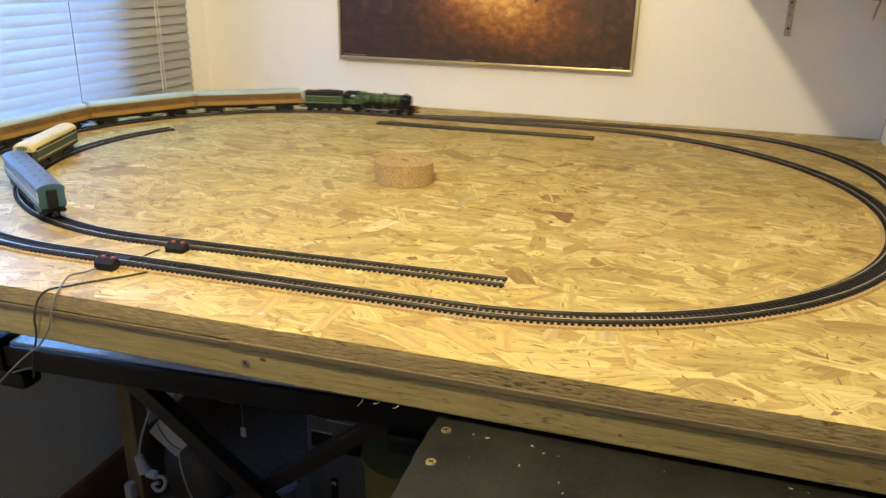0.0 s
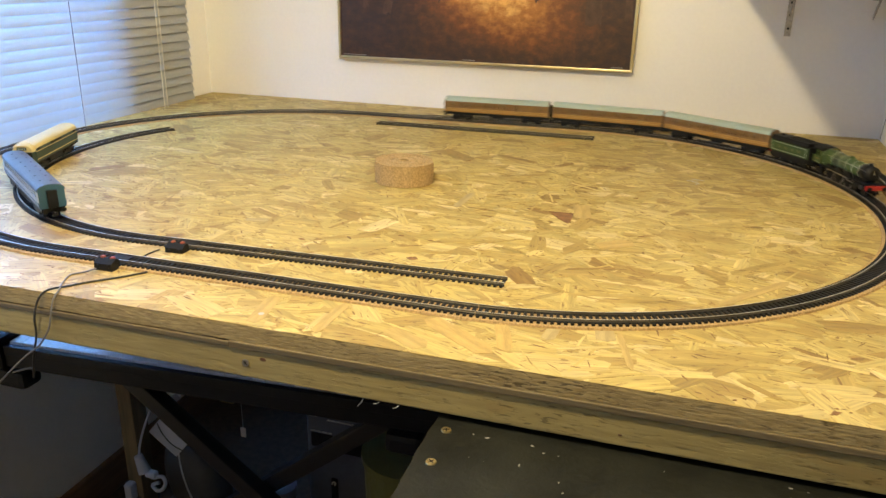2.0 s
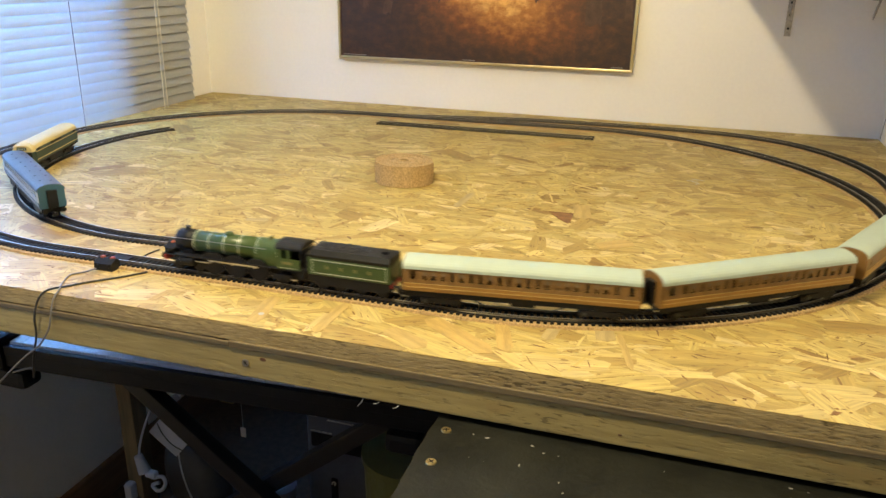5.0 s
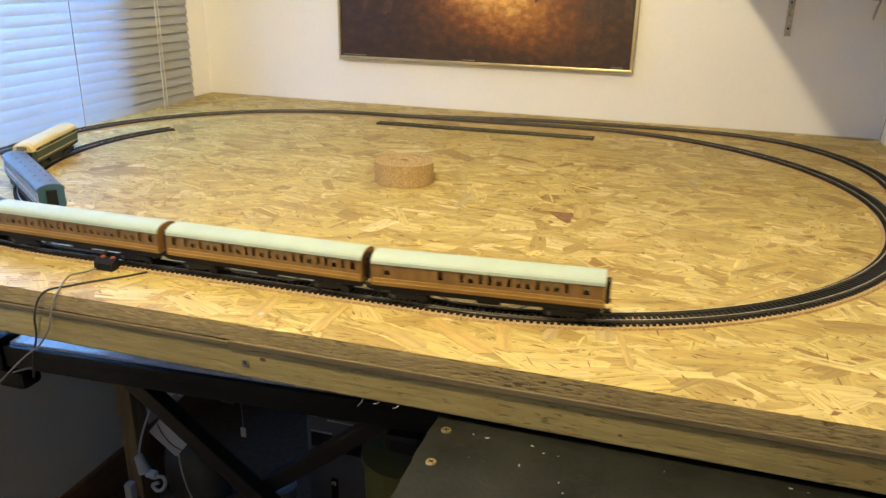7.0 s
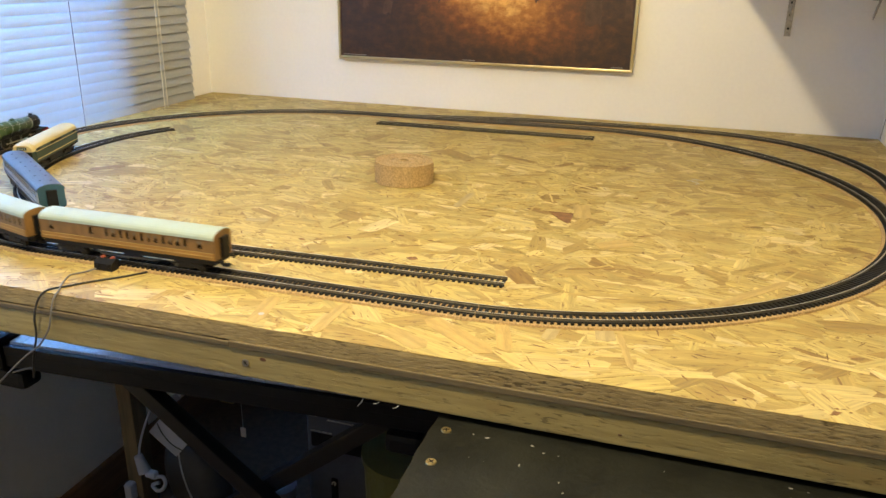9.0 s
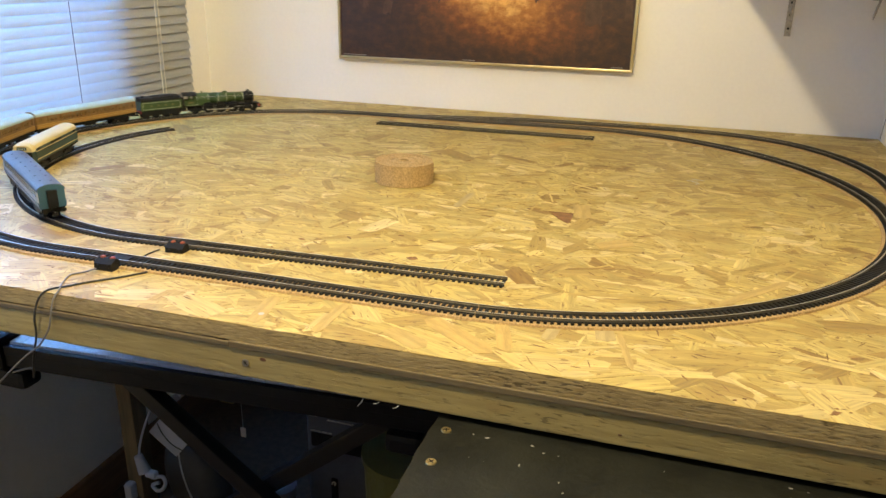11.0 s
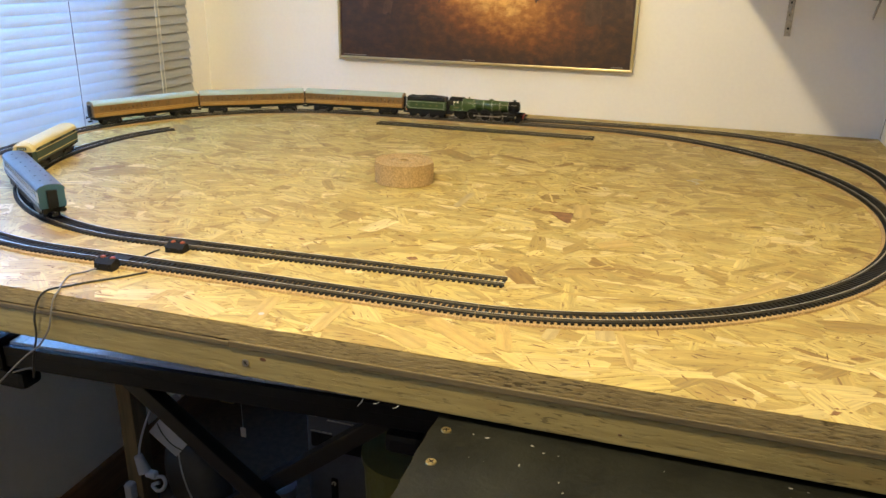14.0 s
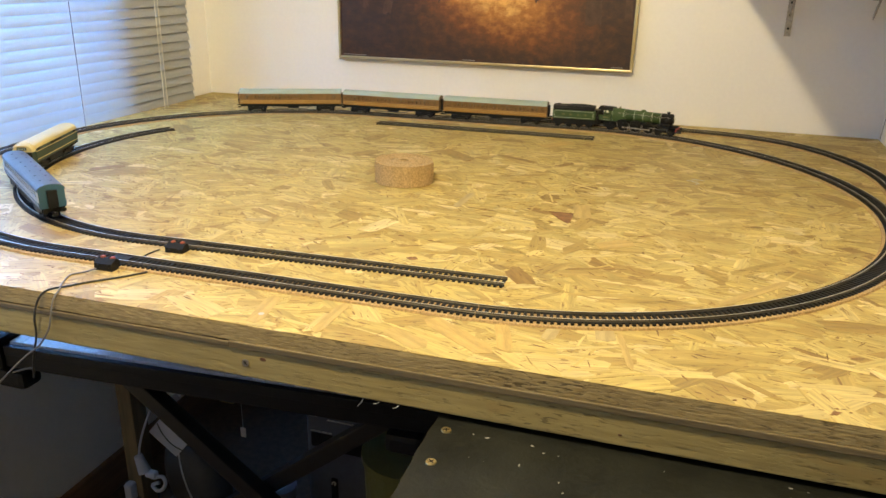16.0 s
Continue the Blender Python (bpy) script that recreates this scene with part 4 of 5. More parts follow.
cord("feed_wire", [(-0.590, 0.742, 0.004), (-0.597, 0.735, 0.0016), (-0.598, 0.722, 0.0014), (-0.594, 0.712, 0.0016)], 0.0010, WIRE, "short black wire between the two tracks")

# knots and a screw on the front batten
for x, z, r in ((-0.368, -0.034, 0.0024), (-0.02, -0.046, 0.0012)):
    kb = rod(r, 0.0006, Matrix.Translation((x, YT - 0.0013, z)) @ pose(0, 0, 0, 90) @ Matrix.Diagonal((1.5, 0.8, 1, 1)), 14)
    part("knot", kb, KNOT, table)
sb = rod(0.0040, 0.0012, pose(-0.388, YT - 0.0013, -0.041, 90), 18)
screw = part("screw", sb, STEEL, table, "countersunk steel screw")
for a in (45, -45):
    part("screw_slot", box(-0.0024, 0.0024, -0.0001, 0.0002, -0.0004, 0.0004), BLACK, screw).matrix_basis = pose(-0.388, YT - 0.0021, -0.041, 0, a, 0)

for x, drop in ((-0.262, 0.009), (-0.225, 0.004), (-0.245, 0.003)):
    part("splinter", tube([(x, YT, -0.058), (x - 0.002, YT - 0.001, -0.058 - drop * 0.5), (x - 0.006, YT - 0.001, -0.058 - drop)], 0.0004, 5), PALE, table)

# ---- wall: picture, shelf ----


def painting_material():
    """Misty forest at sunrise: brown ground, an orange glow among the trees."""
    m = bpy.data.materials.new("forest_print")
    m.use_nodes = True
    n, l = m.node_tree.nodes, m.node_tree.links
    b = n["Principled BSDF"]
    co = n.new("ShaderNodeTexCoord")
    sep = n.new("ShaderNodeSeparateXYZ")
    l.new(co.outputs["Object"], sep.inputs[0])
    no = n.new("ShaderNodeTexNoise")
    no.inputs["Scale"].default_value, no.inputs["Detail"].default_value = 48, 12
    no.inputs["Roughness"].default_value = 0.68
    mp = n.new("ShaderNodeMapping")
    mp.inputs["Scale"].default_value = (0.9, 1, 1.2)
    l.new(co.outputs["Object"], mp.inputs[0]), l.new(mp.outputs[0], no.inputs["Vector"])

    def spot(cx, cz, rx, rz):
        dx = math_node(n, l, "DIVIDE", math_node(n, l, "SUBTRACT", sep.outputs[0], cx), rx)
        dz = math_node(n, l, "DIVIDE", math_node(n, l, "SUBTRACT", sep.outputs[2], cz), rz)
        d = math_node(n, l, "ADD", math_node(n, l, "MULTIPLY", dx, dx), math_node(n, l, "MULTIPLY", dz, dz))
        return math_node(n, l, "EXPONENT", math_node(n, l, "MULTIPLY", d, -1.0), 0)

    glow = math_node(n, l, "ADD", math_node(n, l, "MULTIPLY", spot(0.04, 0.280, 0.15, 0.060), 1.0), math_node(n, l, "MULTIPLY", spot(0.10, 0.20, 0.15, 0.055), 0.40))
    glow = math_node(n, l, "MULTIPLY", glow, math_node(n, l, "ADD", no.outputs["Fac"], 0.35))
    ramp = n.new("ShaderNodeValToRGB")
    els = ramp.color_ramp.elements
    els[0].color, els[1].color = (0.034, 0.019, 0.016, 1), (0.75, 0.42, 0.12, 1)
    for at, c in ((0.12, (0.062, 0.028, 0.015)), (0.35, (0.17, 0.058, 0.016)), (0.65, (0.40, 0.16, 0.035))):
        els.new(at).color = (*c, 1)
    base = math_node(n, l, "MULTIPLY", math_node(n, l, "SUBTRACT", no.outputs["Fac"], 0.42), 0.62)
    l.new(math_node(n, l, "ADD", math_node(n, l, "MAXIMUM", base, 0.0), glow), ramp.inputs[0])
    l.new(ramp.outputs[0], b.inputs["Base Color"])
    b.inputs["Roughness"].default_value = 0.5
    return m


def picture():
    x0, x1, z0, z1 = -0.852, -0.124, 0.113, 0.62
    c = thing("framed_picture", "framed print of a misty orange forest in a thin brass frame", "picture", pose((x0 + x1) / 2, YB, T))
    w = (x1 - x0) / 2
    fr = material("brass_frame", (0.62, 0.52, 0.30), 0.35, 1.0, vary=0.12, scale=30)
    d0, d1 = -0.022, 0.0
    for a, b, e, f in ((-w, w, z0, z0 + 0.006), (-w, w, z1 - 0.006, z1), (-w, -w + 0.006, z0 + 0.006, z1 - 0.006), (w - 0.006, w, z0 + 0.006, z1 - 0.006)):
        part("frame", box(a, b, d0, d1, e, f, 0.0012), fr, c)
    part("print", box(-w + 0.006, w - 0.006, -0.016, -0.003, z0 + 0.006, z1 - 0.006), painting_material(), c, "dark brown and orange forest print")
    trunk = material("print_trunk", (0.07, 0.034, 0.020), 0.5, vary=0.4, scale=60)
    for xb, zb, xt, wd in ((-0.235, 0.225, -0.150, 0.013), (-0.290, 0.238, -0.280, 0.008), (0.268, 0.215, 0.262, 0.022), (0.345, 0.228, 0.335, 0.010), (-0.10, 0.255, -0.105, 0.003), (0.135, 0.262, 0.132, 0.005)):
        out = [(xb - wd * 0.9, zb), (xb - wd * 0.3, zb - 0.004), (xb + wd * 0.4, zb + 0.003), (xb + wd * 0.8, zb - 0.001), (xt + wd * 0.4, z1 - 0.008), (xt - wd * 0.4, z1 - 0.008)]
        part("printed_trunk", prism(out, -0.0165, -0.0162, axis="y"), trunk, c)
    for xa, xb in ((-0.352, -0.29), (-0.04, -0.008), (0.315, 0.343)):
        part("caption_bar", box(xa, xb, -0.0164, -0.0160, z0 + 0.0092, z0 + 0.0102), PALE, c)


picture()


def shelf():
    x0, x1, z, d = 0.0185, XR, 0.385, 0.68
    c = thing("wall_shelf", "deep white shelf on steel brackets", "shelf", pose(0, YB, T))
    part("shelf_board", box(x0, x1 - 0.002, -d, -0.0005, z, z + 0.018, 0.001), WHITE, c)
    for x, low in ((0.1905, 0.206), (0.350, 0.2835)):
        br = part("bracket", box(x - 0.0065, x + 0.0065, -0.0035, -0.0002, low, z, 0.0006), STEEL, c, "worn steel shelf bracket")
        part("bracket_arm", box(x - 0.0065, x + 0.0065, -0.25, -0.0035, z - 0.003, z - 0.0002), STEEL, br)
        part("bracket_rib", prism([(-0.16, z - 0.003), (-0.0035, z - 0.14), (-0.0035, z - 0.128), (-0.146, z - 0.003)], x - 0.0012, x + 0.0012), STEEL, br)
        for zz in (low + 0.016, low + 0.044, low + 0.069):
            part("bracket_hole", rod(0.0026, 0.0005, pose(x, -0.0036, zz, 90), 12), BLACK, br)


shelf()
# hairline crack and a nail in the corner by the return wall
cord("wall_crack", [(XR - 0.0003, 1.845, 0.003), (XR - 0.0003, 1.838, 0.03), (XR - 0.0003, 1.828, 0.055), (XR - 0.0003, 1.822, 0.075)], 0.0006, WIRE_G, "thin dark hairline crack in the corner plaster")

for i, (x, y, a, n) in enumerate(((0.036, 1.346, -12, 0.011), (0.030, 1.330, -40, 0.007), (0.026, 1.336, 8, 0.009), (0.035, 1.318, 60, 0.006))):
    part("scratch", box(-n, n, -0.0008, 0.0008, 0, 0.0003), PALE, table).matrix_basis = pose(x, y, 0.0005, 0, 0, a)

# ---- below and before the table ----
BOARD_BLACK = material("black_board", (0.0105, 0.0108, 0.0080), 0.5, vary=0.6, scale=14, bump=0.25, fine=14, spec=0.25)
DARK_STEEL = material("black_steel", (0.012, 0.012, 0.014), 0.4, vary=0.3, scale=30)


def side_cabinet():
    c = thing("black_cabinet", "low black painted cabinet with brass screws in its top", "cabinet", pose(0, 0, T))
    zt = -0.0632
    topb = bmesh.new()
    out = [(-0.187, 0.26)] + [(-0.187 + 0.0006 * math.sin(i * 2.1) + 0.0007 * math.sin(i * 5.7), 0.26 + i * 0.012) for i in range(1, 36)] + [(0.40, 0.69), (0.40, 0.26)]
    lo = [topb.verts.new((x, y, zt - 0.016)) for x, y in out]
    hi = [topb.verts.new((x, y, zt)) for x, y in out]
    k = len(out)
    for i in range(k):
        topb.faces.new((lo[i], lo[(i + 1) % k], hi[(i + 1) % k], hi[i]))
    topb.faces.new(hi), topb.faces.new(lo)
    bmesh.ops.recalc_face_normals(topb, faces=topb.faces)
    lid = part("top_panel", topb, BOARD_BLACK, c, "scuffed black board with chipped edge")
    for x, y, a in ((-0.1725, 0.579, 20), (-0.1705, 0.529, 55)):
        hd = rod(0.0049, 0.0010, pose(x, y, zt + 0.0006), 24, r2=0.0044)
        s = part("screw", hd, BRASS, lid, "brass cross head screw")
        for t in (a, a + 90):
            part("screw_slot", box(-0.0028, 0.0028, -0.0005, 0.0005, 0, 0.0002), BLACK, s).matrix_basis = pose(x, y, zt + 0.0011, 0, 0, t)
    random.seed(3)
    chips = material("paint_chip", (0.30, 0.28, 0.25), 0.7, vary=0.3)
    for i in range(34):
        x, y, r = random.uniform(-0.16, 0.25), random.uniform(0.46, 0.60), random.uniform(0.0003, 0.0011)
        part("paint_chip", rod(r, 0.0002, Matrix.Translation((x, y, zt + 0.0001)) @ pose(0, 0, 0, 0, 0, random.uniform(0, 180)) @ Matrix.Diagonal((random.uniform(1, 2.5), 0.8, 1, 1)), 7), chips, lid)
    part("side_panel", box(-0.160, -0.142, 0.28, 0.67, -T, zt - 0.016), BOARD_BLACK, c)
    part("side_panel", box(0.382, 0.398, 0.28, 0.67, -T, zt - 0.016), BOARD_BLACK, c)
    part("front_panel", box(-0.142, 0.382, 0.28, 0.296, -T + 0.05, zt - 0.016), BOARD_BLACK, c)


side_cabinet()


def keyboard():
    c = thing("electronic_keyboard", "black electronic piano keyboard with white keys", "keyboard", pose(-1.041, 0.900, T - 0.272, 0, 0, 3.1))
    part("body", box(-0.010, 0.86, -0.012, 0.215, -0.044, -0.014, 0.004), BLACK, c)
    part("key_slip", box(-0.002, 0.852, -0.014, -0.003, -0.020, -0.0025, 0.002), BLACK, c)
    part("control_panel", box(-0.010, 0.86, 0.142, 0.215, -0.014, 0.018, 0.004), BLACK, c)
    for x0, x1 in ((-0.075, -0.003), (0.853, 0.92)):
        part("cheek", box(x0, x1, -0.020, 0.215, -0.046, 0.012, 0.006), BLACK, c)
    ivory = material("white_key", (0.72, 0.73, 0.74), 0.25, vary=0.03, bump=0)
    first = None
    for i in range(36):
        m = pose(0.0118 + i * 0.0236, 0, 0)
        if first is None:
            first = part("white_key", box(-0.0114, 0.0114, 0.0, 0.14, -0.012, 0.0, 0.0008), ivory, c)
            first.matrix_basis = m
        else:
            again(first, m)
    bk = None
    for i in range(36):
        if i % 7 in (2, 6):
            continue
        m = pose(0.0236 * (i + 1), 0, 0)
        if bk is None:
            bk = part("black_key", box(-0.005, 0.005, 0.05, 0.14, -0.002, 0.011, 0.0015), BLACK, c)
            bk.matrix_basis = m
        else:
            again(bk, m)


keyboard()


def bar(p, q, w, mat, name, parent, label=""):
    a, b = Vector(p), Vector(q)
    bm = box(-w / 2, w / 2, -w / 2, w / 2, 0, (b - a).length, 0.003)
    ob = part(name, bm, mat, parent, label)
    ob.matrix_basis = Matrix.Translation(a) @ (b - a).to_track_quat("Z", "Y").to_matrix().to_4x4()
    return ob


def stand():
    c = thing("keyboard_stand", "black steel cross legged keyboard stand", "keyboard stand", pose(0, 0, T))
    bar((-0.925, 1.0, -0.337), (-0.233, 1.0, -0.88), 0.030, DARK_STEEL, "leg", c)
    bar((-0.365, 1.036, -0.337), (-1.040, 1.036, -0.880), 0.030, DARK_STEEL, "leg", c)
    for x, y in ((-1.035, 0.91), (-0.34, 0.945)):
        part("arm", box(x - 0.016, x + 0.016, y, y + 0.19, -0.336, -0.3185, 0.003), DARK_STEEL, c)
        part("rubber_end", box(x - 0.030, x + 0.030, y - 0.03, y + 0.012, -0.352, -0.3185, 0.010), BLACK, c)
    for x in (-1.040, -0.233):
        part("foot", box(x - 0.016, x + 0.016, 0.86, 1.16, -0.9, -0.876, 0.003), DARK_STEEL, c)
    part("brace", box(-1.035, -0.34, 1.05, 1.07, -0.336, -0.320, 0.003), DARK_STEEL, c)


stand()
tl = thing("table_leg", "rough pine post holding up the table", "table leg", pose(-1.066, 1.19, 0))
# pine with the shade under the table put into its colour
part("post", box(-0.018, 0.018, -0.022, 0.022, 0, T - 0.062, 0.002), material("shaded_pine", (0.20, 0.15, 0.08), 0.7, vary=0.35, scale=16, stretch=(3, 3, 0.25)), tl)


def tower():
    c = thing("computer_tower", "dark grey computer tower with bright trim on the floor", "computer", pose(-0.562, 1.17, 0))
    body = material("tower_shell", (0.10, 0.11, 0.14), 0.35, vary=0.15, scale=20)
    part("case", box(-0.068, 0.070, 0.004, 0.40, 0.006, 0.418, 0.004), body, c)
    part("front_panel", box(-0.070, 0.072, -0.006, 0.004, 0.006, 0.420, 0.005), body, c)
    part("drive_bay", box(-0.060, -0.014, -0.008, -0.005, 0.345, 0.376, 0.001), BLACK, c)
    part("drive_door", box(-0.010, 0.062, -0.008, -0.005, 0.340, 0.372, 0.001), BLACK, c)
    for x0, x1, z in ((-0.060, -0.016, 0.380), (-0.008, 0.060, 0.376), (-0.062, -0.046, 0.414), (-0.024, 0.040, 0.409)):
        part("trim", box(x0, x1, -0.0085, -0.006, z - 0.0009, z + 0.0009), SILVER, c)
    part("power_bar", box(-0.020, -0.006, -0.010, -0.006, 0.17, 0.278, 0.003), BLACK, c)
    part("power_button", rod(0.005, 0.003, pose(-0.013, -0.0105, 0.268, 90), 16), SILVER, c)


tower()


def vacuum():
    grey = material("vacuum_grey", (0.075, 0.074, 0.075), 0.5, vary=0.2, scale=20)
    pale = material("vacuum_pale", (0.52, 0.54, 0.60), 0.5, vary=0.1, scale=20)
    c = thing("vacuum_cleaner", "dark grey upright vacuum cleaner with bulging bag and pale hose", "vacuum cleaner", pose(-0.955, 1.26, 0))
    low, high = Vector((0.02, 0, 0.03)), Vector((-0.055, 0, 0.235))
    axis = (high - low).normalized()
    across = Vector((axis.z, 0, -axis.x))
    bm = bmesh.new()
    n, rings = 32, []
    for k in range(13):
        u = k / 12
        r = 0.072 * math.sin(math.pi * (0.12 + 0.88 * u)) ** 0.5 + 0.002
        mid = low + (high - low) * u
        rings.append([bm.verts.new(mid + across * (r * math.cos(a)) + Vector((0, 0.75 * r * math.sin(a), 0))) for a in (2 * math.pi * i / n for i in range(n))])
    for a, b in zip(rings, rings[1:]):
        for i in range(n):
            bm.faces.new((a[i], a[(i + 1) % n], b[(i + 1) % n], b[i]))
    bm.faces.new(rings[0]), bm.faces.new(rings[-1])
    bmesh.ops.recalc_face_normals(bm, faces=bm.faces)
    bag = part("bag", bm, grey, c, "dark grey bulging bag", True)
    seam = [low + (high - low) * u + Vector((0.012, -0.054 * math.sin(math.pi * (0.12 + 0.88 * u)) ** 0.5 - 0.001, 0)) for u in (0.05, 0.2, 0.35, 0.5, 0.65, 0.8, 0.93)]
    part("seam", tube(seam, 0.0022, 6), pale, bag)
    part("base", box(-0.10, 0.12, -0.09, 0.08, 0.0, 0.05, 0.02), grey, c)
    part("hose", tube([(-0.032, -0.09, 0.37), (-0.046, -0.10, 0.335), (-0.064, -0.10, 0.295), (-0.078, -0.10, 0.255), (-0.084, -0.10, 0.225)], 0.0026), pale, c, "thin pale hose", True)
    noz = rod(0.014, 0.040, pose(-0.080, -0.10, 0.208, 0, -18), 16, r2=0.009)
    box(-0.070, -0.044, -0.108, -0.092, 0.180, 0.194, 0.004, bm=noz)
    part("nozzle", noz, pale, c, "pale plastic nozzle")
    part("cable", tube([(-0.070, -0.09, 0.182), (-0.056, -0.10, 0.178), (-0.030, -0.10, 0.186), (-0.024, -0.10, 0.170), (-0.034, -0.10, 0.152), (-0.048, -0.10, 0.146), (-0.058, -0.10, 0.158), (-0.040, -0.10, 0.168)], 0.0042), pale, c, "pale curled cable", True)
    part("pedal", box(-0.128, -0.108, -0.112, -0.09, 0.095, 0.150, 0.006), pale, c)
    part("neck", box(-0.118, -0.098, -0.105, -0.03, 0.03, 0.11, 0.006), grey, c)


vacuum()


def leaning_card():
    """A stiff pale card tucked against the vacuum cleaner, with a dark curved print line."""
    card = material("pale_card", (0.58, 0.60, 0.68), 0.6, vary=0.08, scale=20)
    c = thing("card_folder", "pale lavender card folder leaning on the vacuum cleaner", "folder", pose(-1.006, 1.205, T - 0.668, -14, 38, 0))
    part("cover", box(-0.046, 0.036, -0.003, 0.003, 0.0, 0.072, 0.001), card, c)
    part("print_line", tube([(-0.044, -0.0034, 0.030), (-0.02, -0.0036, 0.020), (0.01, -0.0036, 0.016), (0.036, -0.0034, 0.022)], 0.0012, 6), GREEN_D, c)
    for x, z, turn, h in ((0.030, 0.165, 20, 0.012), (0.050, 0.150, -35, 0.010), (0.040, 0.148, 60, 0.012)):
        bit = thing("paper_scrap", "small pale paper scrap stuck under the keyboard stand", "paper", pose(-1.006 + x, 1.205, T - 0.676 + z, 0, turn, 0), "paper scraps")
        part("sheet", slab([(-0.003, -0.0003), (0.003, -0.0003), (0.003, 0.0003), (-0.003, 0.0003)], -h, h), card, bit)


leaning_card()


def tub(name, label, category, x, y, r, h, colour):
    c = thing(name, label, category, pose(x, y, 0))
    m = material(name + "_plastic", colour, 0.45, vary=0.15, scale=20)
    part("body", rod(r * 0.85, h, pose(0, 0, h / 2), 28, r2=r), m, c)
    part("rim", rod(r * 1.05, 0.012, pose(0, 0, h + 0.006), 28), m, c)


tub("plastic_tub", "olive yellow plastic tub standing on the floor", "tub", -0.40, 1.12, 0.085, 0.40, (0.13, 0.12, 0.03))
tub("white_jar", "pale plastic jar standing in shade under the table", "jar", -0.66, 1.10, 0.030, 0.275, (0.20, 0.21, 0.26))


tg_ = thing("paper_tag", "small pale paper tag hanging on a thread", "tag", pose(-0.773, 1.16, T - 0.545))
part("tag", slab([(-0.006, -0.0004), (0.006, -0.0004), (0.006, 0.0004), (-0.006, 0.0004)], -0.022, 0.0), PALE, tg_)
part("thread", rod(0.0005, 0.483, pose(0, 0, 0.2415), 6), PALE, tg_)

# ---- strands of the board ----
random.seed(23)


def strand_shape(rng):
    """Outline of one split strand along x, with ragged slanting ends."""
    a = rng.uniform(0.012, 0.048)
    b = rng.choice((0.0016, 0.003, 0.005, 0.008, 0.011, 0.014)) * rng.uniform(0.8, 1.25)
    lean0, lean1 = rng.uniform(-1, 1) * min(b, a * 0.3), rng.uniform(-1, 1) * min(b, a * 0.3)
    out = [(-a + lean0, -b * rng.uniform(0.75, 1)), (-a * 0.3, -b * rng.uniform(0.9, 1.1)), (a * 0.4, -b * rng.uniform(0.9, 1.1)), (a + lean1, -b * rng.uniform(0.6, 1))]
    out += [(a + lean1 * 0.3 + rng.uniform(-0.15, 0.1) * a, -b * 0.3), (a - lean1 * 0.3 + rng.uniform(-0.1, 0.12) * a, b * 0.3), (a - lean1, b * rng.uniform(0.6, 1))]
    out += [(a * 0.35, b * rng.uniform(0.9, 1.1)), (-a * 0.35, b * rng.uniform(0.9, 1.1)), (-a - lean0, b * rng.uniform(0.7, 1)), (-a + rng.uniform(-0.12, 0.15) * a, b * 0.1)]
    return out


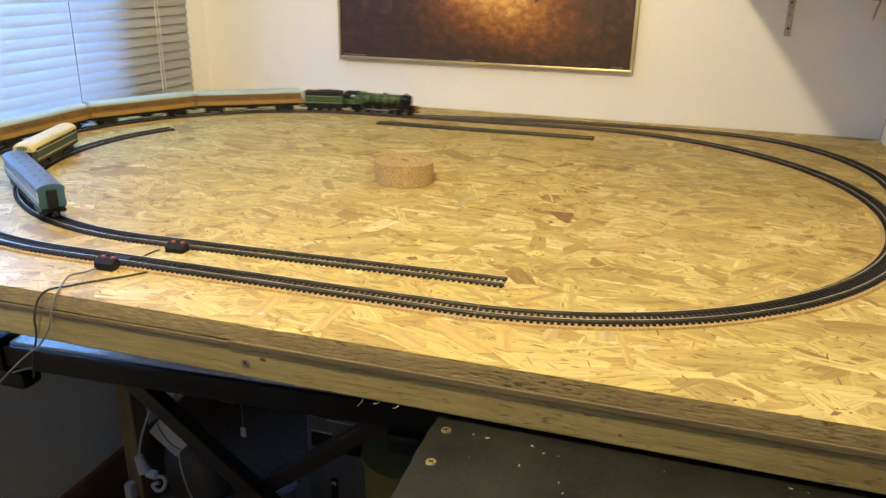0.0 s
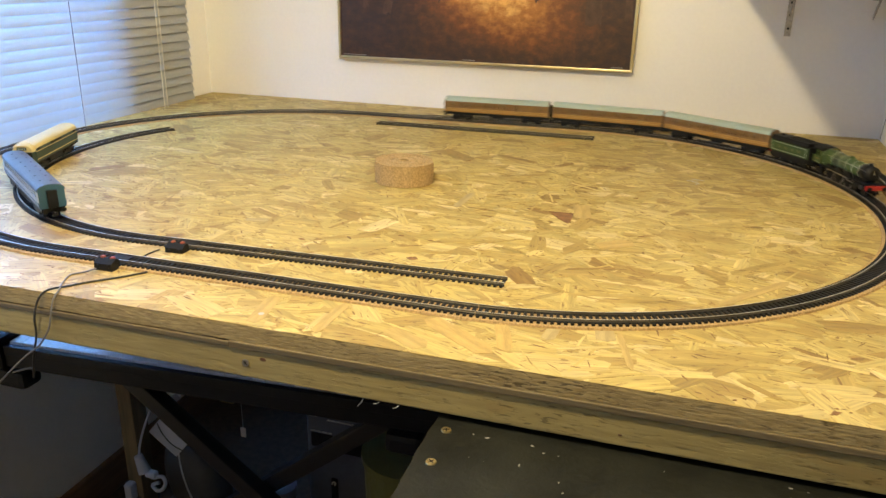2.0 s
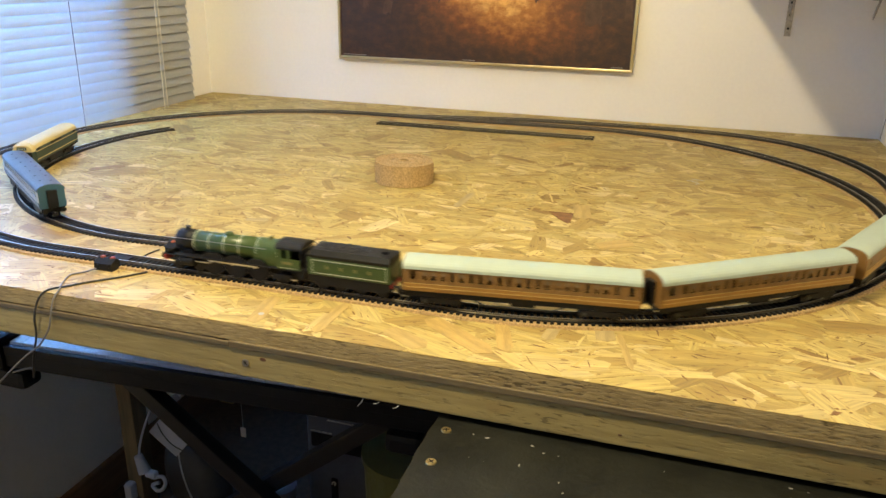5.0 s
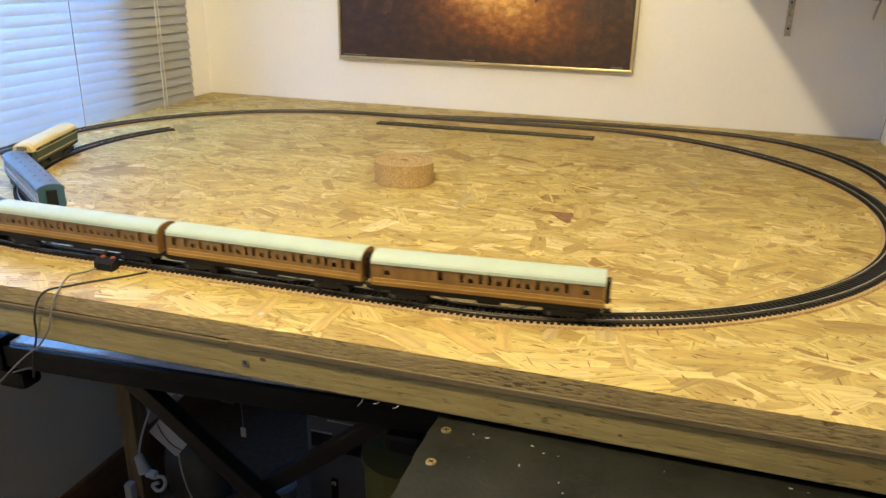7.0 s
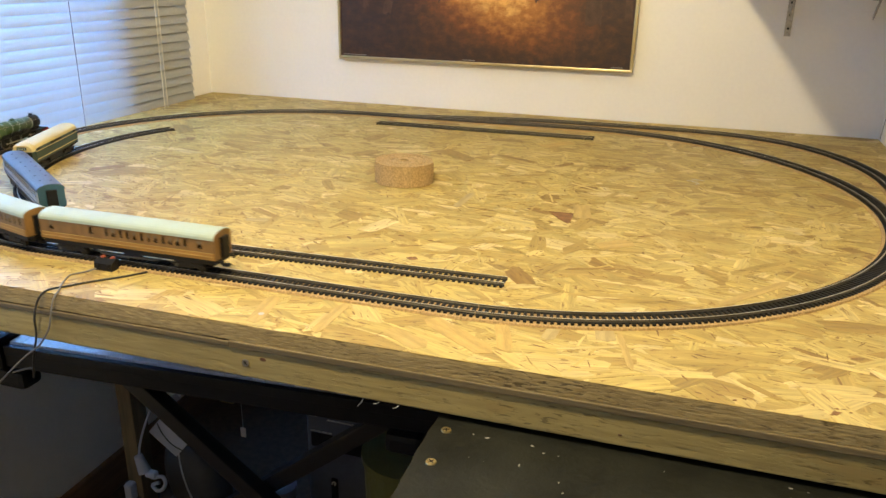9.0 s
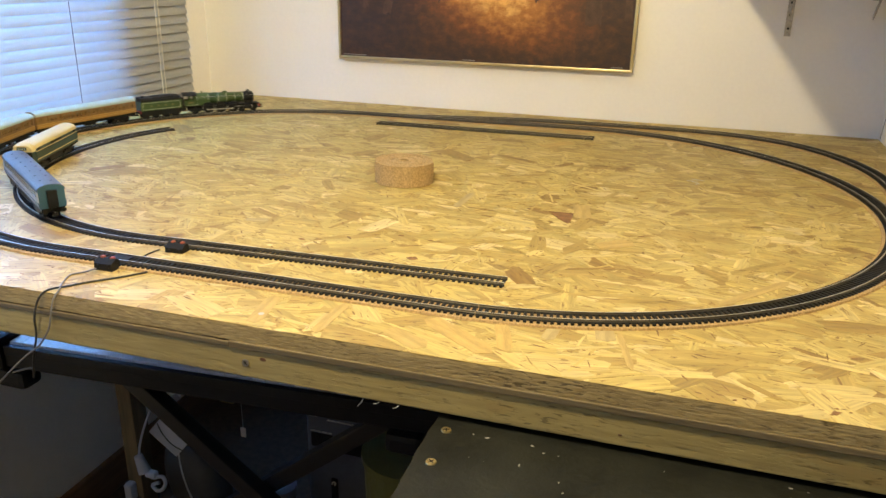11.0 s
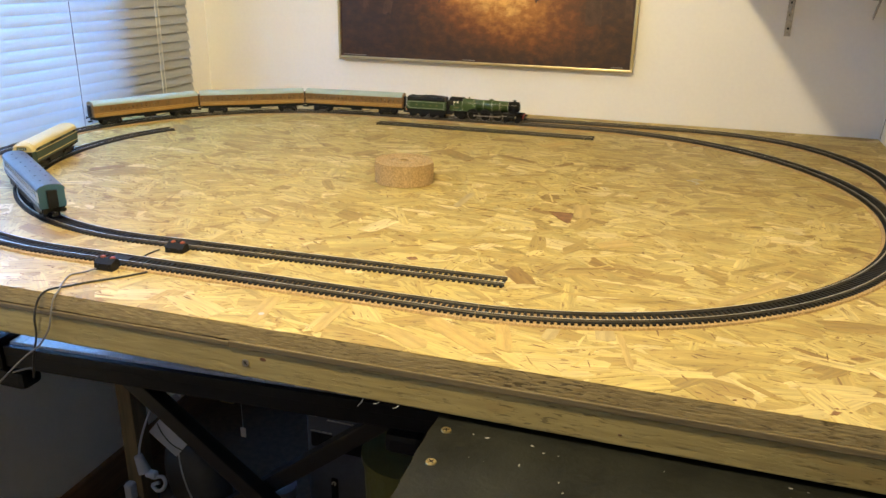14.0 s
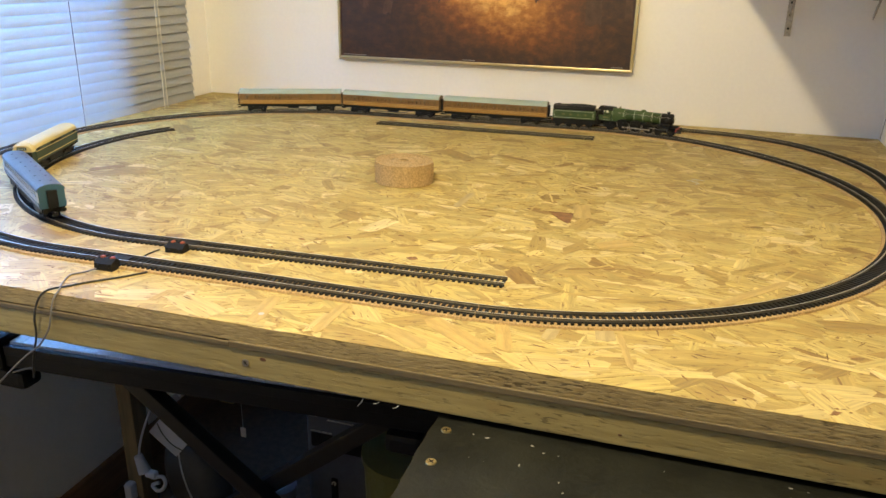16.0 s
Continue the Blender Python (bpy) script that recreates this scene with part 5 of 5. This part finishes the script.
def strand_pieces():
    """Split strands lie over one another all over the board; those along the front edge are single pieces."""
    rng = random.Random(5)
    x0, x1, y1 = XL + 0.008, XR - 0.005, YB - 0.006
    verts, faces, uvs, singles = [], [], [], 0
    for i in range(9500):
        cell = i * 7 % 16
        cx, cy = x0 + (x1 - x0) * (cell % 4 + rng.random()) / 4, YT + (y1 - YT) * (cell // 4 + rng.random()) / 4
        turn = rng.gauss(-4, 28) if rng.random() < 0.8 else rng.uniform(0, 180)
        z = 0.00002 + 0.00044 * i / 9500
        ca, sa = math.cos(radians(turn)), math.sin(radians(turn))
        shape = strand_shape(rng)
        du, dv = rng.uniform(0, 40), rng.uniform(0, 40)
        if cx < XC + 0.07 and cy < 0.90 - (cx - x0) * 0.45:
            continue
        ring_pts = [(min(x1, max(x0, cx + u * ca - v * sa)), min(y1, max(YT - 0.0006, cy + u * sa + v * ca))) for u, v in shape]
        k = len(shape)
        if cy < YT + 0.115 and -0.72 < cx < 0.30 and singles < 300:
            singles += 1
            piece = [(x - cx, y - cy, h) for h in (-0.0003, 0.0) for x, y in ring_pts]
            me = bpy.data.meshes.new("wood_strand")
            me.from_pydata(piece, [], [list(range(k, 2 * k))] + [[j, (j + 1) % k, k + (j + 1) % k, k + j] for j in range(k)])
            me.materials.append(STRAND)
            layer = me.uv_layers.new(name="UVMap")
            for lp in me.loops:
                u, v = shape[lp.vertex_index % k]
                layer.data[lp.index].uv = (u + du, v + dv)
            ob = new("wood_strand", me)
            ob.parent = table
            ob.matrix_basis = pose(cx, cy, z)
            continue
        start = len(verts)
        verts += [(x, y, z + h) for h in (-0.0003, 0.0) for x, y in ring_pts]
        faces.append([start + k + j for j in range(k)])
        faces += [[start + j, start + (j + 1) % k, start + k + (j + 1) % k, start + k + j] for j in range(k)]
        uvs += [(u + du, v + dv) for _ in (0, 1) for u, v in shape]
    me = bpy.data.meshes.new("strand_layer")
    me.from_pydata(verts, [], faces)
    me.materials.append(STRAND)
    layer = me.uv_layers.new(name="UVMap")
    for lp in me.loops:
        layer.data[lp.index].uv = uvs[lp.vertex_index]
    rest = new("strand_layer", me)
    rest.parent = table
    rest["kind"] = "stuff"
    verts, faces = [], []
    for i in range(3600):
        cx, cy, z = rng.uniform(x0 + 0.02, x1 - 0.02), rng.uniform(YT + 0.006, y1 - 0.02), 0.00049 + 0.00008 * rng.random()
        a = radians(rng.gauss(-4, 35))
        long, wide = rng.uniform(0.0015, 0.008) * rng.choice((0.6, 1, 1.4)), rng.uniform(0.0004, 0.0011)
        if cx < XC + 0.07 and cy < 0.92 - (cx - x0) * 0.45:
            continue
        start = len(verts)
        for u, v in ((-long, 0), (-long * 0.2, -wide), (long * 0.6, -wide * 0.6), (long, wide * 0.2), (long * 0.3, wide), (-long * 0.5, wide * 0.7)):
            verts.append((cx + u * math.cos(a) - v * math.sin(a), cy + u * math.sin(a) + v * math.cos(a), z))
        faces.append(list(range(start, start + 6)))
    me = bpy.data.meshes.new("bark_fleck")
    me.from_pydata(verts, [], faces)
    me.materials.append(BARK)
    flecks = new("bark_fleck", me)
    flecks.parent = table
    flecks["kind"] = "stuff"


strand_pieces()

# ---- running train ----
# seconds and place of the engine's front along the loop, in metres
RUN = ((0.0, 0.111), (0.5, 0.394), (1.0, 0.6715), (1.5, 0.940), (2.0, 1.196), (2.5, 1.438), (3.0, 1.678), (3.5, 1.896), (4.0, 2.086), (4.2, 2.157),
       (6.3, 2.786), (6.5, 2.836), (7.0, 2.946), (7.5, 3.041), (8.0, 3.138), (8.5, 3.249), (9.0, 3.3655), (9.2, 3.4135),
       (11.3, 3.938), (11.5, 3.986), (12.0, 4.109), (12.5, 4.222), (13.0, 4.324), (13.5, 4.4185), (14.0, 4.499), (14.5, 4.5774), (15.0, 4.663), (15.5, 4.751), (16.0, 4.835))


def run(t):
    """Smooth place along the loop at t seconds."""
    i = max(k for k in range(len(RUN) - 1) if RUN[k][0] <= t)

    def slope(k):
        if k == 0 or k == len(RUN) - 1:
            a, b = (0, 1) if k == 0 else (-2, -1)
            return (RUN[b][1] - RUN[a][1]) / (RUN[b][0] - RUN[a][0])
        h0, h1 = RUN[k][0] - RUN[k - 1][0], RUN[k + 1][0] - RUN[k][0]
        return ((RUN[k][1] - RUN[k - 1][1]) / h0 * h1 + (RUN[k + 1][1] - RUN[k][1]) / h1 * h0) / (h0 + h1)

    (t0, s0), (t1, s1) = RUN[i], RUN[i + 1]
    h, u = t1 - t0, (t - t0) / (t1 - t0)
    return s0 * (1 + 2 * u) * (1 - u) ** 2 + h * slope(i) * u * (1 - u) ** 2 + s1 * u * u * (3 - 2 * u) + h * slope(i + 1) * u * u * (u - 1)


def on_loop(s, a):
    x0, y0, _ = loop(s - a)
    x1, y1, _ = loop(s + a)
    return pose((x0 + x1) / 2, (y0 + y1) / 2, T + RT, 0, 0, math.degrees(math.atan2(y1 - y0, x1 - x0)))


def motions():
    tenths = [i / 10 for i in range(161)]
    walk(LOCO, [(t, on_loop(run(t) - 0.0885, 0.035)) for t in tenths])
    walk(TENDER, [(t, on_loop(run(t) - 0.2310, 0.028)) for t in tenths])
    for k, c in enumerate(TEAKS):
        walk(c, [(t, on_loop(run(t) - 0.4087 - 0.2457 * k, 0.080)) for t in tenths])
    frames = [i / 30 for i in range(481)]
    turn = [(t, run(t) / DRIVER_R) for t in frames]
    for w, x, s in DRIVERS:
        lag = 0 if s < 0 else math.pi / 2
        walk(w, [(t, pose(x, s * 0.0092, DRIVER_R, 0, math.degrees(a + lag), 0)) for t, a in turn])
    for r, s in RODS:
        lag = 0 if s < 0 else math.pi / 2
        walk(r, [(t, pose(CRANK * math.cos(a + lag), s * 0.0114, DRIVER_R - CRANK * math.sin(a + lag))) for t, a in turn])


motions()
